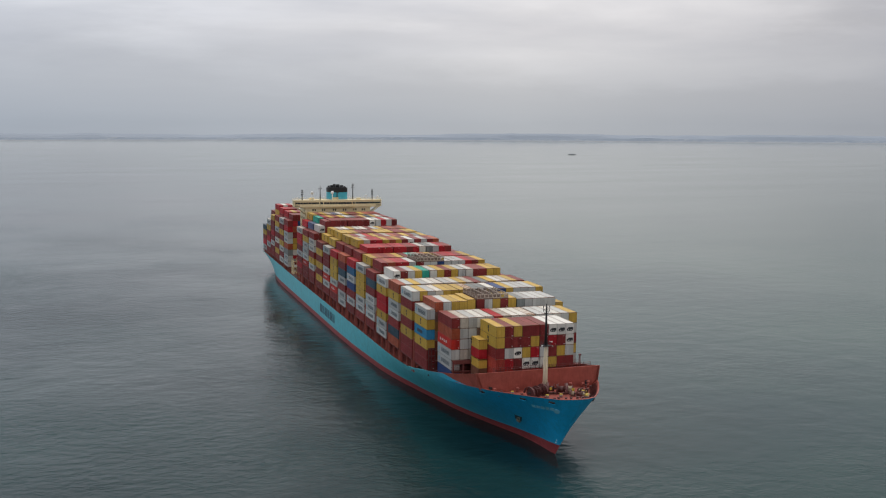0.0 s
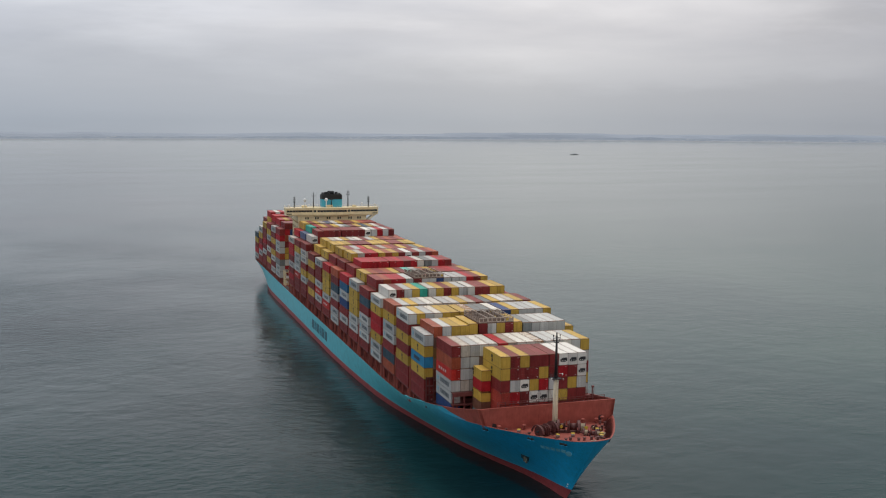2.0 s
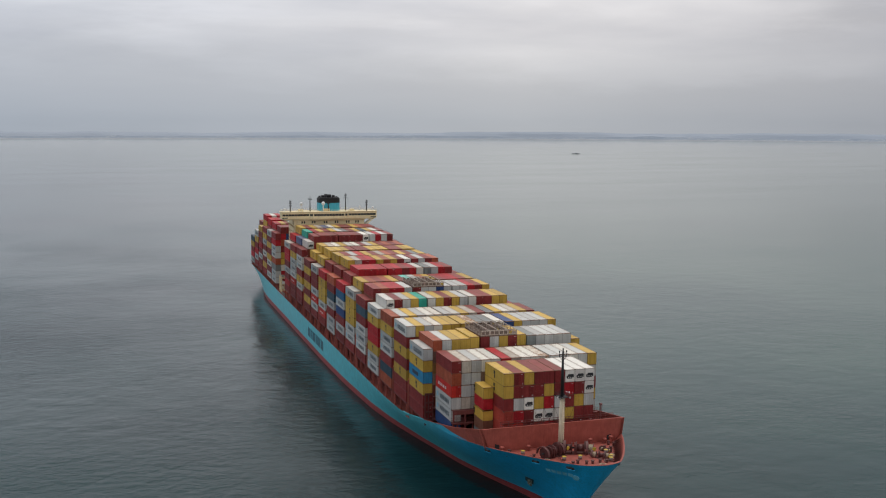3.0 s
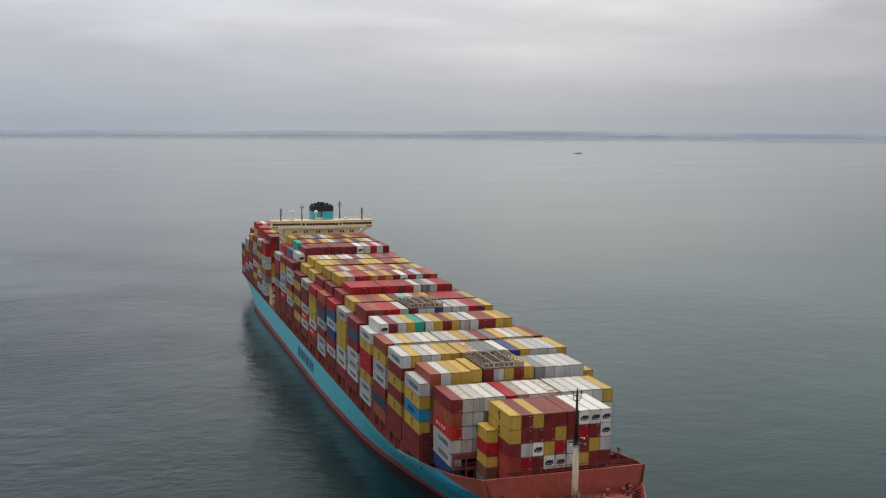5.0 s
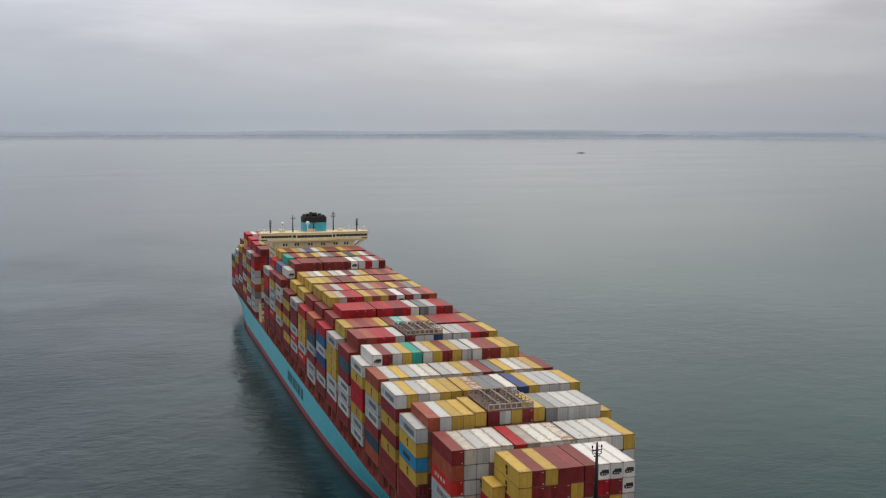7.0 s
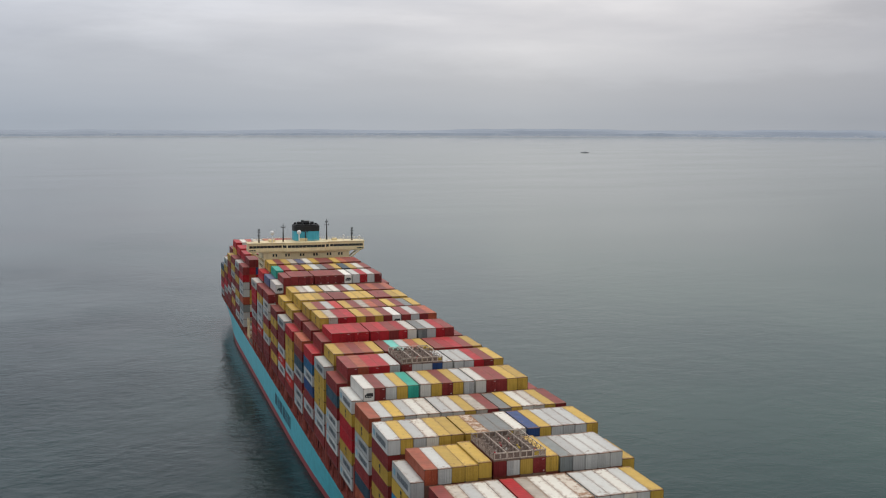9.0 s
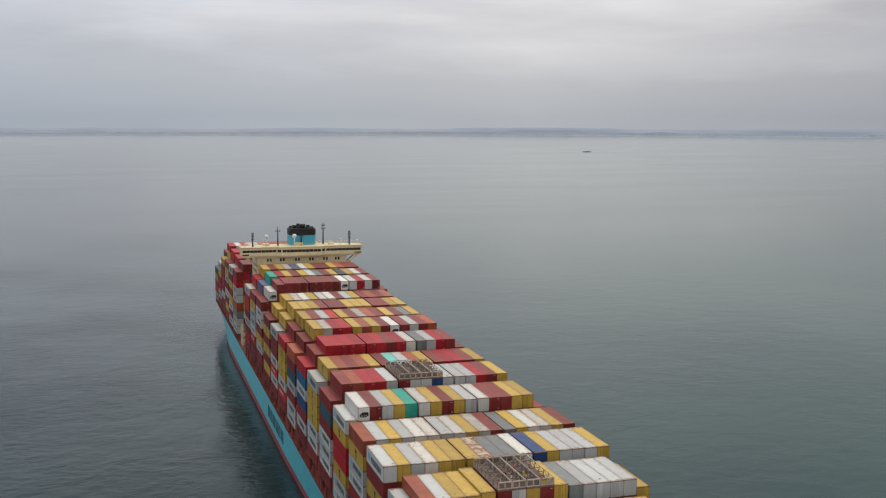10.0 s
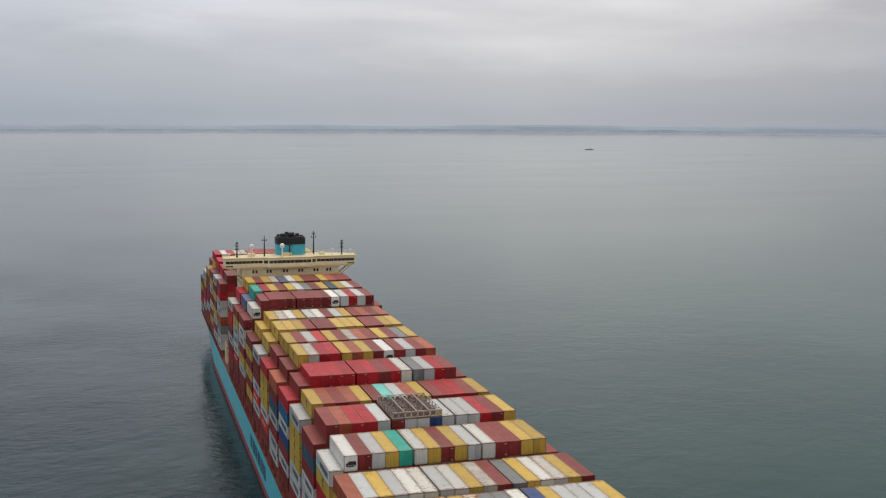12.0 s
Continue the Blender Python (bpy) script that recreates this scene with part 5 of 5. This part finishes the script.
def windlass(x, y, z, turn, size=1.22, name="windlass", label="brown anchor windlass with large drums"):
    m = Mesh()
    e = tagged(new(name), label, "winch")
    e.matrix_basis = SHIP @ pose(x, y, z, 0, 0, turn) @ Matrix.Diagonal((size, size, size, 1))
    b = Mesh().box(-2.6, 2.6, -1.1, 1.1, 0, 0.35)
    part("bedplate", b, MACHINE, e)
    for i, (cx, r, w) in enumerate(((-1.9, 1.05, 1.0), (0.2, 1.2, 1.3), (2.0, 0.95, 0.8))):
        d = Mesh()
        d.tube((cx - w / 2, 0, 1.35), (cx + w / 2, 0, 1.35), r * 0.55, r * 0.55, 16)
        drum = part("drum", d, MACHINE, e)
        if i == 2 or (size < 0.9 and i == 0):
            wound = Mesh()
            for k in range(5):
                x = cx - w / 2 + (k + 0.5) * w / 5
                wound.tube((x - w / 11, 0, 1.35), (x + w / 11, 0, 1.35), r * 0.74, r * 0.74, 14)
            part("wound_rope", wound, ROPE, drum, "pale mooring rope wound on the drum")
        for s in (-1, 1):
            part("flange", Mesh().tube((cx + s * w / 2, 0, 1.35), (cx + s * (w / 2 + 0.12), 0, 1.35), r, r, 20), MACHINE, drum)
    for cx in (-2.9, 1.05):
        gu = Mesh()
        rows = []
        for k in range(13):
            c, q = math.cos(math.pi * k / 12), math.sin(math.pi * k / 12)
            rows.append([(cx + dx, r * c, 1.1 + r * q) for dx, r in ((0, 1.35), (0, 1.55), (0.45, 1.55), (0.45, 1.35), (0, 1.35))])
        gu.grid(rows)
        part("wheel_guard", gu, MACHINE, e, "brown curved guard over the wheel")
    part("gearbox", Mesh().box(-0.9, -0.45, -0.9, 1.0, 0.3, 2.1), MACHINE, e)
    part("shaft", Mesh().tube((-3.0, 0, 1.35), (3.0, 0, 1.35), 0.18, 0.18, 8), DARK_STEEL, e)
    part("brake_wheel", Mesh().tube((2.6, -1.2, 1.6), (2.6, -1.1, 1.6), 0.35, 0.35, 12), YELLOW, e, "yellow brake hand wheel")


def bollard(x, y, z, turn):
    e = tagged(new("bollard"), "pair of rusty brown mooring bollards on the foredeck", "bollard", "foredeck bollards")
    e.matrix_basis = SHIP @ pose(x, y, z, 0, 0, turn)
    part("base", Mesh().box(-1.2, 1.2, -0.4, 0.4, 0, 0.12), MACHINE, e)
    for s in (-1, 1):
        part("post", Mesh().tube((s * 0.7, 0, 0.1), (s * 0.7, 0, 1.0), 0.3, 0.3, 12), MACHINE, e)
        part("post_cap", Mesh().tube((s * 0.7, 0, 1.0), (s * 0.7, 0, 1.12), 0.4, 0.4, 12), MACHINE, e)


def fairlead(x, y, z, label):
    e = tagged(new("roller_fairlead"), label, "fairlead", "foredeck fairleads")
    e.matrix_basis = SHIP @ pose(x, y, z)
    part("pedestal", Mesh().tube((0, 0, 0), (0, 0, 0.6), 0.5, 0.4, 12), MACHINE, e)
    part("roller", Mesh().tube((0, 0, 0.6), (0, 0, 1.15), 0.42, 0.42, 14), GALV, e, "worn grey roller")
    part("roller_cap", Mesh().tube((0, 0, 1.15), (0, 0, 1.25), 0.46, 0.46, 14), YELLOW, e, "yellow cap")


def vent(x, y, z, h):
    e = tagged(new("mushroom_vent"), "oxide-red mushroom ventilator on the foredeck", "ventilator", "foredeck ventilators")
    e.matrix_basis = SHIP @ pose(x, y, z)
    part("pipe", Mesh().tube((0, 0, 0), (0, 0, h), 0.28, 0.28, 10), DECK_RED, e)
    part("hood", Mesh().tube((0, 0, h), (0, 0, h + 0.35), 0.62, 0.35, 12), DECK_RED, e)


def fore_z(y):
    return deck_z(y) + 0.1


def inside(x, y):
    """x kept clear of the bulwark at y."""
    b = abs(hull_point(max(0.5, y - 3.5), deck_z(max(0.5, y - 3.5))).x) - 1.7
    return max(-b, min(b, x))


def build_foredeck():
    windlass(-4.4, 18.3, fore_z(18), 24)
    windlass(2.0, 18.8, fore_z(19), -24)
    windlass(4.6, 13.6, fore_z(13.6), -35, 0.72, "mooring_winch", "small brown mooring winch wound with pale rope")
    windlass(8.4, 18.6, fore_z(18.6), -60, 0.5, "mooring_winch", "small brown mooring winch wound with pale rope")
    for x, y, t in ((-9.2, 18.5, 40), (9.6, 20.2, -40), (-2.8, 10.6, 20), (0.0, 9.6, 0), (3.2, 9.6, -20), (-12.8, 24.0, 60), (12.4, 23.6, -60), (0.2, 5.2, 0)):
        bollard(inside(x, y), y, fore_z(y), t)
    for x, y in ((-3.6, 14.4), (0.0, 14.1), (6.3, 12.2), (7.4, 16.8), (5.6, 10.2), (-9.8, 22.4)):
        fairlead(inside(x, y), y, fore_z(y), "roller fairlead with a yellow cap on the foredeck")
    for x, y, h in ((-14.0, 26.0, 1.3), (14.2, 25.6, 1.6), (-7.2, 25.4, 1.2), (7.8, 25.2, 1.5), (11.8, 26.0, 1.1)):
        vent(inside(x, y), y, fore_z(y), h)
    # anchor chains from the windlasses to the pipes
    for s in (-1, 1):
        e = tagged(new("anchor_chain"), "rusty anchor chain running over the foredeck", "chain")
        e.matrix_basis = SHIP
        a, b = Vector((-4.4 if s < 0 else 2.4, 17.0, fore_z(17) + 1.0)), Vector((s * 4.4, 11.0, fore_z(11) + 0.25))
        for i in range(16):
            p, q = a.lerp(b, i / 16), a.lerp(b, (i + 0.8) / 16)
            m = Mesh()
            o = Vector((0.16, 0, 0)) if i % 2 else Vector((0, 0, 0.16))
            m.tube(p + o, q + o, 0.08, 0.08, 6)
            m.tube(p - o, q - o, 0.08, 0.08, 6)
            part("chain_link", m, MACHINE, e)
        hp = tagged(new("hawse_pipe_cover"), "brown hawse pipe cover plate on the foredeck", "deck fitting")
        hp.matrix_basis = SHIP @ pose(s * 4.4, 10.4, fore_z(10.4))
        part("collar", Mesh().tube((0, 0, 0), (0, -0.3, 0.5), 0.8, 0.7, 14), MACHINE, hp)
    # coils of mooring rope
    for x, y in ((-7.2, 15.4), (7.6, 14.6), (2.0, 7.4)):
        e = Mesh()
        for k in range(4):
            r = 0.8 - 0.05 * k
            pts = [(r * math.cos(t * math.pi / 8), r * math.sin(t * math.pi / 8), 0.1 + 0.16 * k) for t in range(17)]
            for p, q in zip(pts, pts[1:]):
                e.tube(p, q, 0.09, 0.09, 5, False)
        ob = new("mooring_rope", e.data("mooring_rope", ROPE))
        ob.matrix_basis = SHIP @ pose(x, y, fore_z(y))
        tagged(ob, "coil of tan mooring rope lying on the deck", "rope")


build_foredeck()


# ---- flat racks on top of two stacks ----


def flat_rack(x, y, z, i):
    e = tagged(new("flat_rack"), "rusty grey open flat rack with crossed bracing on a stack", "flat rack", "flat racks on the stacks")
    e.matrix_basis = SHIP @ pose(x, y, z)
    w, l, h = 1.2, LONG, 1.45
    part("base", Mesh().box(-w, w, 0, l, 0, 0.22), RUST, e, "rusty brown deck")
    for yy in (0, l - 0.16):
        f = Mesh()
        for a in (-w, w - 0.14):
            f.box(a, a + 0.14, yy, yy + 0.16, 0.22, h)
        f.box(-w, w, yy, yy + 0.16, h - 0.15, h)
        f.box(-w, w, yy + 0.01, yy + 0.15, 0.22, 0.36)
        f.box(-0.06, 0.06, yy + 0.03, yy + 0.13, 0.36, h - 0.15)
        part("end_frame", f, FLAT, e, "pale grey steel end frame")
        for s in (-1, 1):
            part("brace", Mesh().tube((s * 0.08, yy + 0.08, 0.36), (s * (w - 0.16), yy + 0.08, h - 0.16), 0.045, 0.045, 5), RUST, e)
            part("end_panel", Mesh().box(*sorted((s * 0.2, s * 0.95)), yy + 0.06, yy + 0.1, 0.42, h - 0.35), (RUST, FLAT, YELLOW)[(i + s) % 3 if i % 4 == 1 else 0], e)
    part("top_rail", Mesh().box(w - 0.15, w - 0.02, 0.16, l - 0.16, h - 0.12, h + 0.01), FLAT, e, "pale steel top rail")
    part("side_rail", Mesh().box(-w, -w + 0.07, 0.16, l - 0.16, h - 0.1, h - 0.02), RUST, e)
    rnd = random.Random(i)
    for k in range(6):
        yy = 0.5 + k * 1.9
        part("cross_bar", Mesh().box(-w + 0.07, w - 0.15, yy, yy + 0.08, h - 0.5, h - 0.42), RUST, e)
        for s in (-1, 1):
            part("stanchion", Mesh().box(*sorted((s * (w - 0.09), s * (w - 0.01))), yy, yy + 0.1, 0.22, h - 0.12), RUST, e)
            part("brace", Mesh().tube((s * (w - 0.05), yy, 0.25), (s * (w - 0.05), yy + 1.85, h - 0.15), 0.04, 0.04, 5), RUST if k % 2 else STRUT, e)
        b = Mesh()
        b.tube((-w + 0.1, yy, 0.3), (w - 0.2, yy + 1.8, 0.75), 0.06, 0.06, 5)
        b.tube((w - 0.2, yy, 0.3), (-w + 0.1, yy + 1.8, 0.75), 0.06, 0.06, 5)
        part("folded_strut", b, STRUT, e)
    for k in range(9):
        yy, xx = rnd.uniform(0.6, l - 2.6), rnd.uniform(-0.8, 0.5)
        m = Mesh()
        m.tube((xx, yy, 0.35), (xx + rnd.uniform(-0.4, 0.7), yy + rnd.uniform(0.7, 1.5), rnd.uniform(0.4, 0.9)), 0.16, 0.16, 6)
        part("loose_beam", m, RED_BIT if k == 0 else YELLOW if k == 2 and i % 4 == 0 else GALV if k == 4 else RUST, e)


FLAT = paint("flat_rack_grey", (0.50, 0.42, 0.345), 0.6, 0.2, 0.2, 1.5)
STRUT = paint("flat_rack_strut", (0.31, 0.245, 0.205), 0.75, 0.3, 0.2, 1.5)
RUST = paint("flat_rack_rust", (0.21, 0.155, 0.125), 0.85, 0.3, 0.25, 2.0)
RED_BIT = plain("red_beam", (0.35, 0.03, 0.03), 0.6)
for bay, cols in ((2, (-2, -1, 0, 1)), (6, (-2, -1, 0, 1))):
    for c in cols:
        flat_rack(column_x(bay, c), BAYS[bay][0], STACKS[bay, c][1], bay * 10 + c)


# ---- a small vessel far off ----


BOAT = plain("boat_hull", (0.17, 0.18, 0.19), 0.6)


def far_boat(x, y, turn):
    e = tagged(new("small_vessel"), "small dark vessel far off on the water", "boat")
    e.matrix_basis = pose(x, y, 0, 0, 0, turn) @ Matrix.Diagonal((0.75, 0.75, 0.7, 1))
    part("hull", Mesh().prism([(-14, -2.6), (9, -2.8), (15, 0), (9, 2.8), (-14, 2.6)], -0.5, 1.9), BOAT, e, "dark hull")
    part("wheelhouse", Mesh().box(-1, 4, -2, 2, 1.9, 3.9).box(4, 8, -1.8, 1.8, 1.9, 2.7), plain("boat_grey", (0.25, 0.27, 0.29), 0.6), e, "grey wheelhouse")
    part("boat_mast", Mesh().tube((-4, 0, 1.6), (-4, 0, 5), 0.15, 0.1, 6), DARK_STEEL, e)


far_boat(1100, 2343, -22)
